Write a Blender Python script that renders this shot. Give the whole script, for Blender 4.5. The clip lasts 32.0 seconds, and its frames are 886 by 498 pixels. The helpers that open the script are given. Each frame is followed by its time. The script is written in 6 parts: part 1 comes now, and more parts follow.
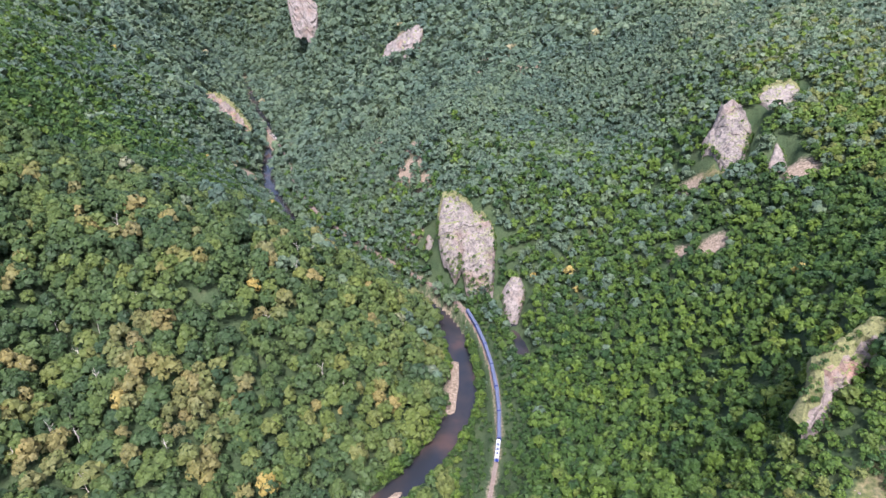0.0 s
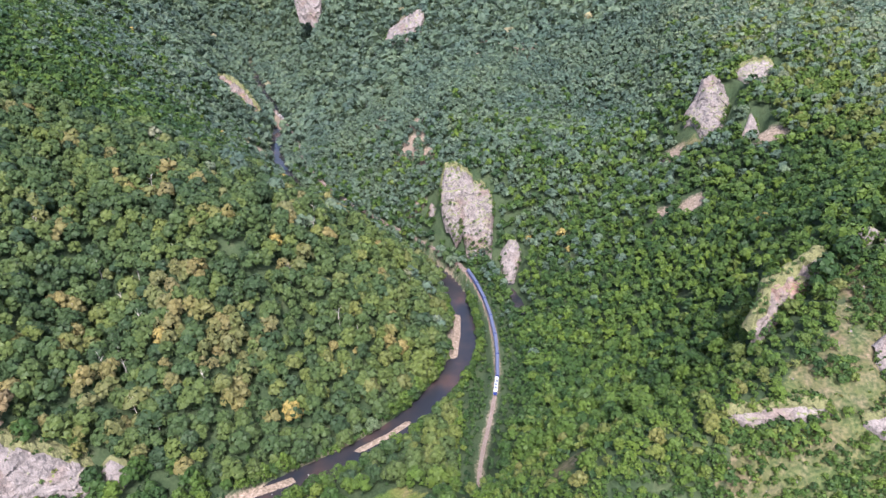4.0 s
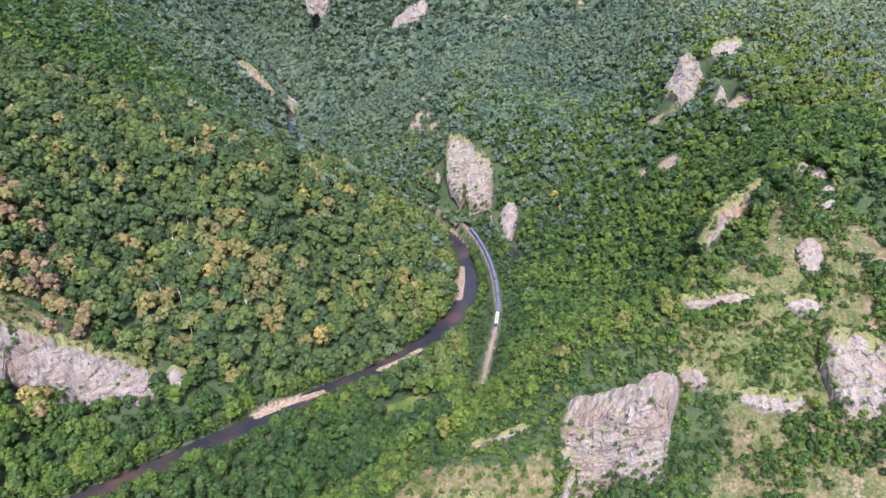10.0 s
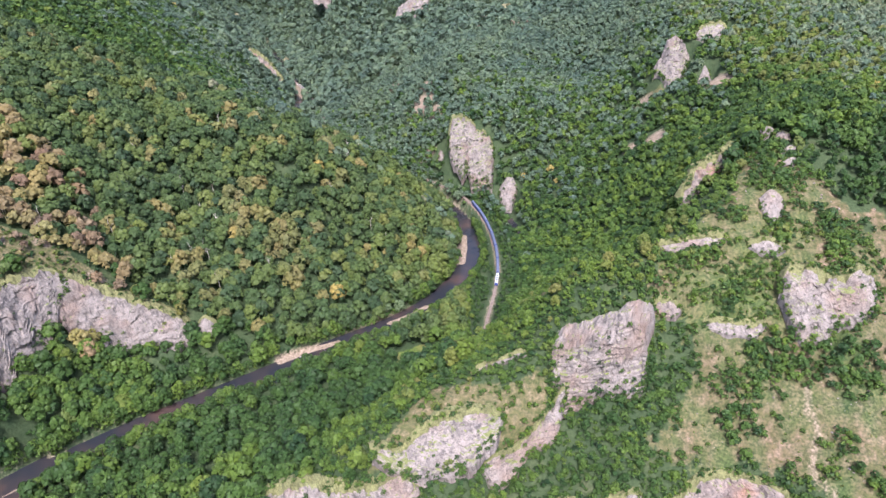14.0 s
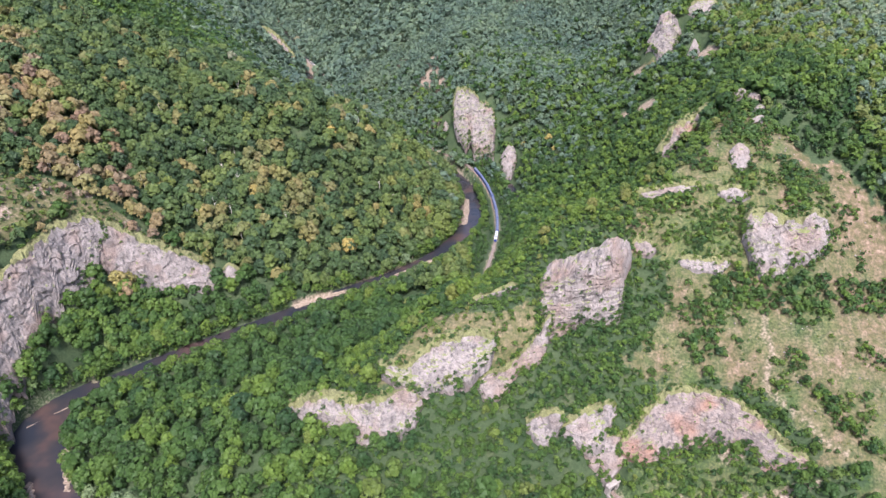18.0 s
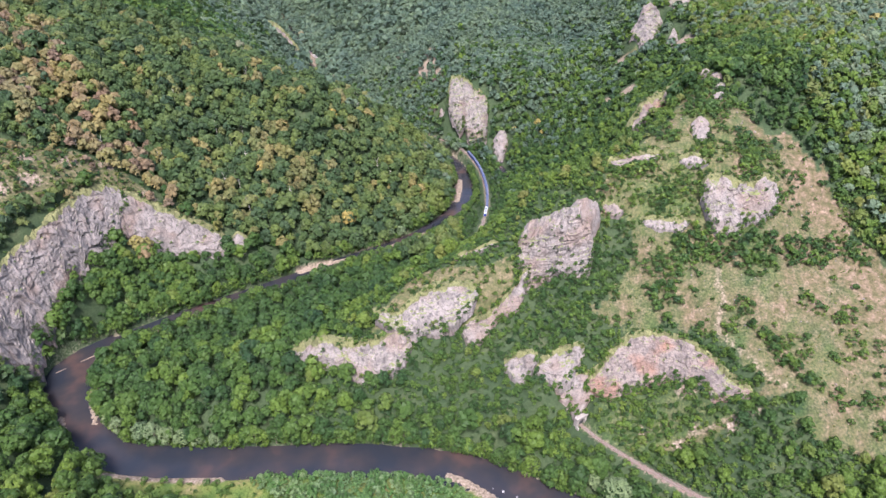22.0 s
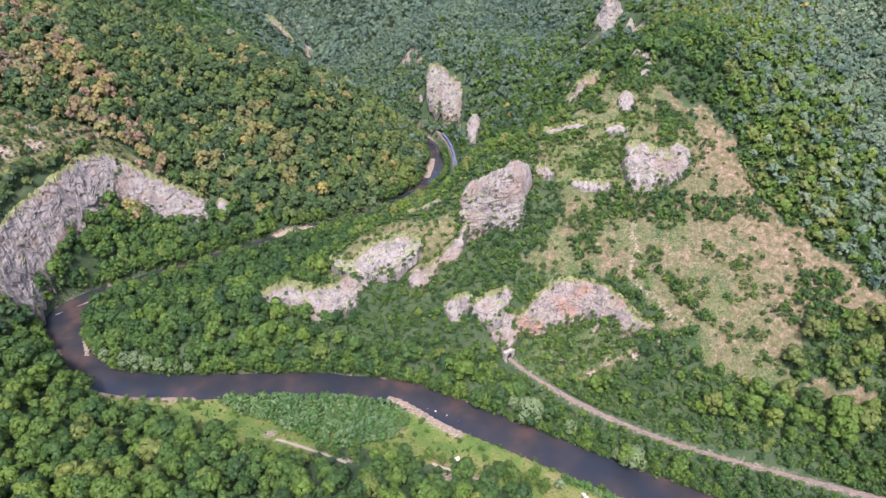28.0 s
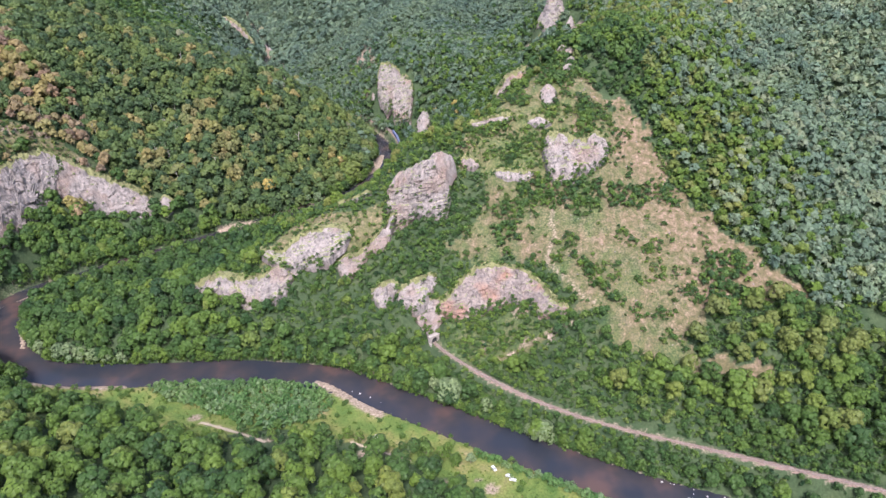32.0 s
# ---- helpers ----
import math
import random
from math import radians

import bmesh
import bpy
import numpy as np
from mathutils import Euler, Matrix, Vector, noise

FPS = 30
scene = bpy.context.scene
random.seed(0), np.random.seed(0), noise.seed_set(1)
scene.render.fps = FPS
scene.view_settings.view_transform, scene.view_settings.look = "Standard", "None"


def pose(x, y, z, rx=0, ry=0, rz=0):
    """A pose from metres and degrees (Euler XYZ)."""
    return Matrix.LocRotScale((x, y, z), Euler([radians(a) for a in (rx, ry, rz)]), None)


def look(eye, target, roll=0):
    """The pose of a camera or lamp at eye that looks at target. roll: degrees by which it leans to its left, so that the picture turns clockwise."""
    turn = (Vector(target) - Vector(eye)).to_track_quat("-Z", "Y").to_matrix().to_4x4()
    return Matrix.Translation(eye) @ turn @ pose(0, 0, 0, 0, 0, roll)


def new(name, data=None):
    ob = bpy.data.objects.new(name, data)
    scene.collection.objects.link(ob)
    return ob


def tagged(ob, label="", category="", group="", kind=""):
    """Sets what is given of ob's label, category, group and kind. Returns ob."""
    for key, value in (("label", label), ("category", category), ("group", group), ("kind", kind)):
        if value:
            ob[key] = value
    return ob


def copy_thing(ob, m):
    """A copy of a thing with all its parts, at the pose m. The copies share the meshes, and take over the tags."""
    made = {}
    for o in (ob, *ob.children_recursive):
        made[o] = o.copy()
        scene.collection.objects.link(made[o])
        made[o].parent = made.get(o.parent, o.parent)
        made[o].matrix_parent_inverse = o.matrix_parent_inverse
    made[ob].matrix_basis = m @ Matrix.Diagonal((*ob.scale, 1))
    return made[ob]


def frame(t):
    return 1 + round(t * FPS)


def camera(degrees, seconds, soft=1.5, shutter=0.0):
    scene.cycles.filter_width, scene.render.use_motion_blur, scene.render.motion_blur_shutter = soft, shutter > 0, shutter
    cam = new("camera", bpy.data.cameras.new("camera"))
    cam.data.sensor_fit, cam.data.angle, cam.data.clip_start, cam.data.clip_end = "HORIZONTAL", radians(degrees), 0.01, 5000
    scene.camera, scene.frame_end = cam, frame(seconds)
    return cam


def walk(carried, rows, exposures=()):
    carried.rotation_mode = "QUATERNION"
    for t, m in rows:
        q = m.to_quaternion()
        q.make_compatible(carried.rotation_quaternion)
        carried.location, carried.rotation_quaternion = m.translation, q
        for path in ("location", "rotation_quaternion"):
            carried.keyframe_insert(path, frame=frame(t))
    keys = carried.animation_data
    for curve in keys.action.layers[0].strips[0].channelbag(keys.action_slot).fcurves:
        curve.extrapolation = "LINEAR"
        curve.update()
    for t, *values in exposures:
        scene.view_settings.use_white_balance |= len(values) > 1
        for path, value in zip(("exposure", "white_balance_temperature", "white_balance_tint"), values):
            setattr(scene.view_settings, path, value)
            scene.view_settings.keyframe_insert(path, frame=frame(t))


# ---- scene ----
# A flight backwards, 327 m over a wooded limestone gorge. Metres; the river's water is at height 0.
cam = camera(70.4, 32.0)
METRES, EYE, TILT, LEAN, TURN = 430.0, 326.8, -29.0, 0.0, 0.0
ROWS = [
    (0.0, 0.0, 0.0, 0.0, 0.0, 0.0, -0.0),
    (0.5, -0.0009, -0.0136, -0.0075, -0.02, -0.57, -0.01),
    (1.0, -0.0029, -0.0271, -0.0147, -0.08, -0.7, -0.04),
    (1.5, -0.0043, -0.0405, -0.0222, -0.14, -0.7, 0.01),
    (2.0, -0.0057, -0.0541, -0.0293, -0.16, -0.72, -0.0),
    (2.5, -0.0077, -0.0677, -0.0367, -0.21, -0.74, -0.0),
    (3.0, -0.0097, -0.0812, -0.0441, -0.26, -0.76, 0.02),
    (3.5, -0.0107, -0.0945, -0.0518, -0.25, -0.77, 0.03),
    (5.5, -0.0169, -0.1482, -0.0812, -0.3, -0.84, 0.05),
    (6.0, -0.0186, -0.1618, -0.0885, -0.31, -0.86, 0.05),
    (6.5, -0.0202, -0.1753, -0.0962, -0.32, -0.87, 0.07),
    (7.0, -0.0226, -0.1891, -0.1034, -0.36, -0.9, 0.06),
    (7.5, -0.0233, -0.2026, -0.111, -0.34, -0.89, 0.09),
    (8.0, -0.0248, -0.216, -0.1186, -0.35, -0.91, 0.09),
    (8.5, -0.0268, -0.23, -0.1257, -0.39, -0.93, 0.09),
    (9.0, -0.0283, -0.2435, -0.1338, -0.41, -0.9, 0.09),
    (9.5, -0.03, -0.2572, -0.141, -0.43, -0.94, 0.07),
    (10.0, -0.0317, -0.2708, -0.1486, -0.45, -0.95, 0.11),
    (10.5, -0.0324, -0.2841, -0.1567, -0.43, -0.92, 0.12),
    (11.0, -0.0341, -0.298, -0.1639, -0.45, -0.95, 0.17),
    (11.5, -0.036, -0.3117, -0.1711, -0.46, -0.96, 0.16),
    (12.0, -0.0371, -0.3252, -0.1788, -0.44, -0.96, 0.17),
    (12.5, -0.039, -0.3388, -0.1858, -0.48, -0.99, 0.22),
    (13.0, -0.0399, -0.3522, -0.1934, -0.47, -0.98, 0.24),
    (13.5, -0.0418, -0.366, -0.2006, -0.5, -1.1, 0.24),
    (14.0, -0.0426, -0.3793, -0.2083, -0.48, -1.41, 0.23),
    (14.5, -0.0444, -0.3931, -0.2153, -0.52, -1.8, 0.24),
    (16.5, -0.0425, -0.4471, -0.246, 0.01, -2.65, -0.02),
    (17.0, -0.0406, -0.4607, -0.2534, 0.08, -2.65, -0.06),
    (17.5, -0.0382, -0.4741, -0.2611, 0.13, -2.65, -0.07),
    (18.0, -0.0356, -0.4878, -0.2685, 0.14, -2.64, -0.06),
    (18.5, -0.033, -0.5013, -0.276, 0.15, -2.64, -0.07),
    (19.0, -0.0296, -0.5148, -0.2836, 0.17, -2.63, -0.06),
    (19.5, -0.0264, -0.5282, -0.2913, 0.17, -2.6, -0.04),
    (20.0, -0.0229, -0.5417, -0.2986, 0.22, -2.59, -0.06),
    (20.5, -0.02, -0.5552, -0.3061, 0.21, -2.6, -0.07),
    (21.0, -0.0171, -0.5689, -0.3133, 0.19, -2.61, -0.05),
    (21.5, -0.0136, -0.5826, -0.3209, 0.27, -2.59, -0.07),
    (22.0, -0.0095, -0.5957, -0.3286, 0.48, -2.59, -0.15),
    (22.5, -0.0045, -0.609, -0.3355, 0.6, -2.59, -0.18),
    (23.0, 0.0025, -0.6213, -0.3422, 0.75, -2.58, -0.25),
    (23.5, 0.0111, -0.6332, -0.3486, 0.92, -2.58, -0.35),
    (24.0, 0.0195, -0.6448, -0.355, 1.06, -2.58, -0.45),
    (24.5, 0.0293, -0.6562, -0.3612, 1.19, -2.58, -0.47),
    (25.0, 0.039, -0.6672, -0.3671, 1.27, -2.56, -0.48),
    (25.5, 0.0496, -0.6783, -0.3734, 1.36, -2.54, -0.55),
    (27.5, 0.093, -0.7219, -0.3981, 1.55, -2.51, -0.64),
    (28.0, 0.1046, -0.7324, -0.4035, 1.47, -2.51, -0.6),
    (28.5, 0.1174, -0.7415, -0.4084, 0.93, -2.47, -0.28),
    (29.0, 0.1302, -0.7488, -0.4122, 0.33, -2.45, 0.06),
    (29.5, 0.1435, -0.7545, -0.4156, 0.1, -2.41, 0.2),
    (30.0, 0.1571, -0.7591, -0.4184, 0.06, -2.38, 0.22),
    (30.5, 0.1707, -0.763, -0.4206, 0.05, -2.36, 0.23),
    (31.0, 0.185, -0.7662, -0.4227, 0.06, -2.34, 0.24),
    (31.5, 0.1989, -0.7693, -0.4247, 0.08, -2.32, 0.23),
    (32.0, 0.2131, -0.772, -0.4266, 0.08, -2.29, 0.25),
]
walk(cam, [(t, pose(0, 0, EYE, TILT, LEAN, TURN) @ pose(METRES * x, METRES * y, METRES * z, 90 + pitch, roll, yaw)) for t, x, y, z, yaw, pitch, roll in ROWS],
     [(0.0, 1.68, 5800, 17), (32.0, 1.64, 5800, 17)])

# ---- light: a hazy summer sky with a veiled sun ----
SUN_UP, SUN_ROUND = 58.0, 180.0
world = bpy.data.worlds.new("hazy_sky")
scene.world = world
world.use_nodes = True
sky = world.node_tree.nodes.new("ShaderNodeTexSky")
sky.sky_type, sky.sun_disc = "NISHITA", False
sky.sun_elevation, sky.sun_rotation = radians(SUN_UP), radians(SUN_ROUND)
sky.air_density, sky.dust_density, sky.ozone_density = 1.0, 4.0, 1.0
back = world.node_tree.nodes["Background"]
back.inputs["Strength"].default_value = 0.115
world.node_tree.links.new(sky.outputs[0], back.inputs["Color"])
sun_data = bpy.data.lights.new("sun", "SUN")
sun_data.energy, sun_data.angle, sun_data.color = 2.7, radians(15), (1.0, 0.95, 0.87)
sun = new("sun", sun_data)
a, e = radians(SUN_ROUND), radians(SUN_UP)
sun.matrix_world = look((0, 0, 900), Vector((0, 0, 900)) - Vector((math.sin(a) * math.cos(e), math.cos(a) * math.cos(e), math.sin(e))))

# ---- materials ----
def material(name, rough=0.9, metal=0.0):
    """A new node material, its shader and two small makers for nodes and links."""
    m = bpy.data.materials.new(name)
    m.use_nodes = True
    tree = m.node_tree
    shader = tree.nodes["Principled BSDF"]
    shader.inputs["Roughness"].default_value, shader.inputs["Metallic"].default_value = rough, metal

    def node(kind, **values):
        n = tree.nodes.new("ShaderNode" + kind)
        for key, value in values.items():
            if key in n.inputs:
                n.inputs[key].default_value = value
        return n

    return m, shader, node, tree.links.new


def ramp(node, stops):
    r = node("ValToRGB")
    while len(r.color_ramp.elements) < len(stops):
        r.color_ramp.elements.new(0.5)
    for el, (at, c) in zip(r.color_ramp.elements, stops):
        el.position, el.color = at, (*c, 1)
    return r


def mixed(node, link, fac, a, b, kind="MIX"):
    """A mix of two colours or colour outputs."""
    n = node("MixRGB")
    n.blend_type = kind
    for key, v in (("Fac", fac), ("Color1", a), ("Color2", b)):
        if isinstance(v, (int, float)):
            n.inputs[key].default_value = v
        elif isinstance(v, tuple):
            n.inputs[key].default_value = (*v, 1)
        else:
            link(v, n.inputs[key])
    return n.outputs[0]


def at_place(node, link, scale, detail=4.0, kind="TexNoise", stretch=(1, 1, 1)):
    """A texture laid over the world at a real size."""
    g = node("NewGeometry")
    v = node("VectorMath")
    v.operation = "MULTIPLY"
    v.inputs[1].default_value = stretch
    link(g.outputs["Position"], v.inputs[0])
    t = node(kind)
    t.inputs["Scale"].default_value = scale
    if "Detail" in t.inputs:
        t.inputs["Detail"].default_value = detail
    link(v.outputs[0], t.inputs["Vector"])
    return t


def foliage(name, stops, shine=0.16, sheen=0.05):
    """Leaves: the tone comes from the tree's own tint, then varies from tuft to tuft; light shines through them in part."""
    m, shader, node, link = material(name, 0.5)
    tint = node("Attribute")
    tint.attribute_name = "tint"
    c = ramp(node, stops)
    link(tint.outputs["Fac"], c.inputs[0])
    g = node("NewGeometry")
    tuft = ramp(node, [(0.0, (0.88, 0.89, 0.88)), (0.5, (1, 1, 1)), (1.0, (1.13, 1.11, 1.06))])
    link(g.outputs["Random Per Island"], tuft.inputs[0])
    col = mixed(node, link, 1.0, c.outputs[0], tuft.outputs[0], "MULTIPLY")
    n = at_place(node, link, 0.02, 2.0)
    patch = ramp(node, [(0.35, (0.85, 0.9, 0.95)), (0.65, (1.12, 1.08, 0.95))])
    link(n.outputs["Fac"], patch.inputs[0])
    col = mixed(node, link, 1.0, col, patch.outputs[0], "MULTIPLY")
    leafy = at_place(node, link, 1.5, 6.0)
    speck = ramp(node, [(0.36, (0.8, 0.82, 0.82)), (0.5, (1, 1, 1)), (0.66, (1.18, 1.16, 1.12))])
    link(leafy.outputs["Fac"], speck.inputs[0])
    col = mixed(node, link, 1.0, col, speck.outputs[0], "MULTIPLY")
    link(col, shader.inputs["Base Color"])
    rough_leaf = node("Bump", Strength=0.4, Distance=0.4)
    link(leafy.outputs["Fac"], rough_leaf.inputs["Height"])
    link(rough_leaf.outputs[0], shader.inputs["Normal"])
    shader.inputs["Specular IOR Level"].default_value = shine
    shader.inputs["Sheen Weight"].default_value = sheen
    shader.inputs["Sheen Roughness"].default_value = 0.5
    glow = node("BsdfTranslucent")
    link(mixed(node, link, 1.0, col, (1.15, 1.1, 0.7), "MULTIPLY"), glow.inputs["Color"])
    mix = node("MixShader")
    mix.inputs[0].default_value = 0.28
    link(shader.outputs[0], mix.inputs[1])
    link(glow.outputs[0], mix.inputs[2])
    link(mix.outputs[0], m.node_tree.nodes["Material Output"].inputs["Surface"])
    return m


GREENS = [(0.0, (0.022, 0.048, 0.019)), (0.25, (0.042, 0.08, 0.02)), (0.5, (0.088, 0.136, 0.024)), (0.66, (0.128, 0.132, 0.042)),
          (0.8, (0.22, 0.195, 0.078)), (0.92, (0.17, 0.118, 0.09)), (1.0, (0.42, 0.34, 0.06))]
LEAVES = foliage("leaves", GREENS)
OAK_LEAVES = foliage("oak_leaves", [(0.0, (0.032, 0.056, 0.028)), (0.25, (0.054, 0.087, 0.032)), (0.5, (0.1, 0.13, 0.036)), (0.66, (0.145, 0.142, 0.054)),
                                    (0.8, (0.195, 0.162, 0.068)), (0.92, (0.17, 0.115, 0.086)), (1.0, (0.42, 0.34, 0.06))])
WILLOW = foliage("willow_leaves", [(0.0, (0.108, 0.152, 0.072)), (1.0, (0.175, 0.215, 0.12))])
# paler, bluer leaves for the far woods: haze put into the base colour
HAZE_LEAVES = foliage("haze_tinted_leaves", [(0.0, (0.058, 0.09, 0.064)), (0.25, (0.08, 0.12, 0.082)), (0.5, (0.108, 0.15, 0.094)), (0.66, (0.14, 0.16, 0.1)), (1.0, (0.26, 0.225, 0.135))], 0.2, 0.12)
OSIER = foliage("young_willow_leaves", [(0.0, (0.052, 0.112, 0.03)), (0.6, (0.088, 0.15, 0.05)), (1.0, (0.14, 0.195, 0.095))])


def grassy():
    """Ground: woodland litter, lush grass, dry meadow and bare earth, blended by the land's own covers."""
    m, shader, node, link = material("ground", 0.95)
    n1, n2, n3 = at_place(node, link, 0.06, 6.0), at_place(node, link, 0.7, 5.0), at_place(node, link, 0.25, 8.0)
    litter = ramp(node, [(0.3, (0.028, 0.045, 0.022)), (0.6, (0.045, 0.062, 0.03)), (0.8, (0.07, 0.075, 0.04))])
    dry = ramp(node, [(0.3, (0.062, 0.06, 0.028)), (0.45, (0.098, 0.08, 0.044)), (0.58, (0.148, 0.107, 0.074)), (0.76, (0.215, 0.154, 0.116))])
    lush = ramp(node, [(0.3, (0.048, 0.086, 0.022)), (0.46, (0.086, 0.116, 0.03)), (0.58, (0.125, 0.13, 0.042)), (0.72, (0.175, 0.145, 0.075))])
    earth = ramp(node, [(0.3, (0.15, 0.11, 0.082)), (0.55, (0.215, 0.165, 0.128)), (0.8, (0.29, 0.235, 0.195))])
    for r, n in ((litter, n1), (dry, n3), (lush, n1), (earth, n2)):
        link(n.outputs["Fac"], r.inputs[0])
    col = litter.outputs[0]
    for key, r in (("lush", lush), ("dry", dry), ("bare", earth)):
        at = node("Attribute")
        at.attribute_name = key
        rough = node("MapRange")
        add = node("Math")
        add.operation = "ADD"
        link(at.outputs["Fac"], add.inputs[0])
        off = node("MapRange")
        off.inputs["To Min"].default_value, off.inputs["To Max"].default_value = -0.35, 0.35
        link(n2.outputs["Fac"], off.inputs[0])
        link(off.outputs[0], add.inputs[1])
        rough.inputs["From Min"].default_value, rough.inputs["From Max"].default_value = 0.22, 0.78
        link(add.outputs[0], rough.inputs[0])
        col = mixed(node, link, rough.outputs[0], col, r.outputs[0])
    fine_grain = ramp(node, [(0.36, (0.76, 0.79, 0.75)), (0.64, (1.18, 1.16, 1.15))])
    link(n2.outputs["Fac"], fine_grain.inputs[0])
    col = mixed(node, link, 1.0, col, fine_grain.outputs[0], "MULTIPLY")
    link(col, shader.inputs["Base Color"])
    shader.inputs["Specular IOR Level"].default_value = 0.1
    b = node("Bump", Strength=0.6, Distance=0.6)
    link(n2.outputs["Fac"], b.inputs["Height"])
    link(b.outputs[0], shader.inputs["Normal"])
    return m


def limestone(name, pale, mid, dark, stain, ledges=True):
    """Weathered rock with cracks, stains and turf on its ledges."""
    m, shader, node, link = material(name, 0.9)
    n = at_place(node, link, 0.16, 10.0)
    streak = at_place(node, link, 0.5, 6.0, stretch=(1, 1, 0.22))
    bent = node("VectorMath")
    bent.operation = "MULTIPLY_ADD"
    bent.inputs[1].default_value = (3, 3, 3)
    link(n.outputs["Color"], bent.inputs[0])
    g0 = node("NewGeometry")
    link(g0.outputs["Position"], bent.inputs[2])
    squash = node("VectorMath")
    squash.operation = "MULTIPLY"
    squash.inputs[1].default_value = (1.0, 1.0, 0.45)
    link(bent.outputs[0], squash.inputs[0])
    crack = node("TexNoise", Scale=0.13, Detail=1.5, Roughness=0.5)
    link(squash.outputs[0], crack.inputs["Vector"])
    c = ramp(node, [(0.3, mid), (0.5, pale), (0.75, tuple(min(1, v * 1.12) for v in pale))])
    link(n.outputs["Fac"], c.inputs[0])
    s = ramp(node, [(0.52, (0, 0, 0)), (0.68, (1, 1, 1))])
    link(streak.outputs["Fac"], s.inputs[0])
    col = mixed(node, link, s.outputs[0], c.outputs[0], dark)
    n2 = at_place(node, link, 0.05, 4.0)
    s2 = ramp(node, [(0.5, (0, 0, 0)), (0.66, (1, 1, 1))])
    link(n2.outputs["Fac"], s2.inputs[0])
    col = mixed(node, link, s2.outputs[0], col, stain)
    n4 = at_place(node, link, 0.11, 7.0, stretch=(1, 1, 0.7))
    s4 = ramp(node, [(0.5, (0, 0, 0)), (0.62, (0.4, 0.4, 0.4))])
    link(n4.outputs["Fac"], s4.inputs[0])
    col = mixed(node, link, s4.outputs[0], col, tuple(0.62 * v for v in mid))
    lay = node("Mapping")
    lay.inputs["Rotation"].default_value = (0.1, 0.16, 0.0)
    lay.inputs["Scale"].default_value = (0.09, 0.09, 1.5)
    link(bent.outputs[0], lay.inputs["Vector"])
    bed = node("TexNoise", Scale=1.0, Detail=9.0, Roughness=0.62)
    link(lay.outputs[0], bed.inputs["Vector"])
    lines = ramp(node, [(0.34, (0.42, 0.41, 0.41)), (0.42, (1, 1, 1)), (0.47, (0.82, 0.81, 0.8)), (0.5, (1.08, 1.08, 1.08)), (0.55, (0.84, 0.83, 0.82)), (0.6, (1.1, 1.1, 1.1)), (0.68, (0.7, 0.69, 0.68))])
    link(bed.outputs["Fac"], lines.inputs[0])
    col = mixed(node, link, 0.6, col, lines.outputs[0], "MULTIPLY")
    k = ramp(node, [(0.488, (1, 1, 1)), (0.5, (0.4, 0.39, 0.38)), (0.512, (1, 1, 1))])
    link(crack.outputs["Fac"], k.inputs[0])
    col = mixed(node, link, 0.5, col, k.outputs[0], "MULTIPLY")
    if ledges:
        g = node("NewGeometry")
        xyz = node("SeparateXYZ")
        link(g.outputs["Normal"], xyz.inputs[0])
        add = node("Math")
        add.operation = "MULTIPLY_ADD"
        add.inputs[1].default_value = 0.5
        link(n.outputs["Fac"], add.inputs[0])
        link(xyz.outputs["Z"], add.inputs[2])
        turf = ramp(node, [(0.0, (0, 0, 0)), (1.0, (1, 1, 1))])
        mr = node("MapRange")
        mr.inputs["From Min"].default_value, mr.inputs["From Max"].default_value = 1.1, 1.18
        link(add.outputs[0], mr.inputs[0])
        link(mr.outputs[0], turf.inputs[0])
        col = mixed(node, link, turf.outputs[0], col, (0.13, 0.14, 0.055))
    grit = at_place(node, link, 1.3, 7.0, stretch=(1, 1, 1.5))
    pits = ramp(node, [(0.36, (0.62, 0.61, 0.6)), (0.45, (0.98, 0.98, 0.98)), (0.62, (1.14, 1.13, 1.12))])
    link(grit.outputs["Fac"], pits.inputs[0])
    col = mixed(node, link, 0.85, col, pits.outputs[0], "MULTIPLY")
    link(col, shader.inputs["Base Color"])
    shader.inputs["Specular IOR Level"].default_value = 0.15
    b = node("Bump", Strength=0.65, Distance=0.9)
    mix_h = mixed(node, link, 0.5, mixed(node, link, 0.5, n.outputs["Fac"], streak.outputs["Fac"]), bed.outputs["Fac"])
    link(mix_h, b.inputs["Height"])
    link(b.outputs[0], shader.inputs["Normal"])
    return m


GROUND = grassy()
ROCK = limestone("limestone", (0.218, 0.188, 0.174), (0.164, 0.143, 0.133), (0.098, 0.087, 0.083), (0.19, 0.143, 0.122))
RED_ROCK = limestone("iron_stained_limestone", (0.2, 0.163, 0.147), (0.153, 0.127, 0.117), (0.1, 0.087, 0.082), (0.215, 0.128, 0.096))


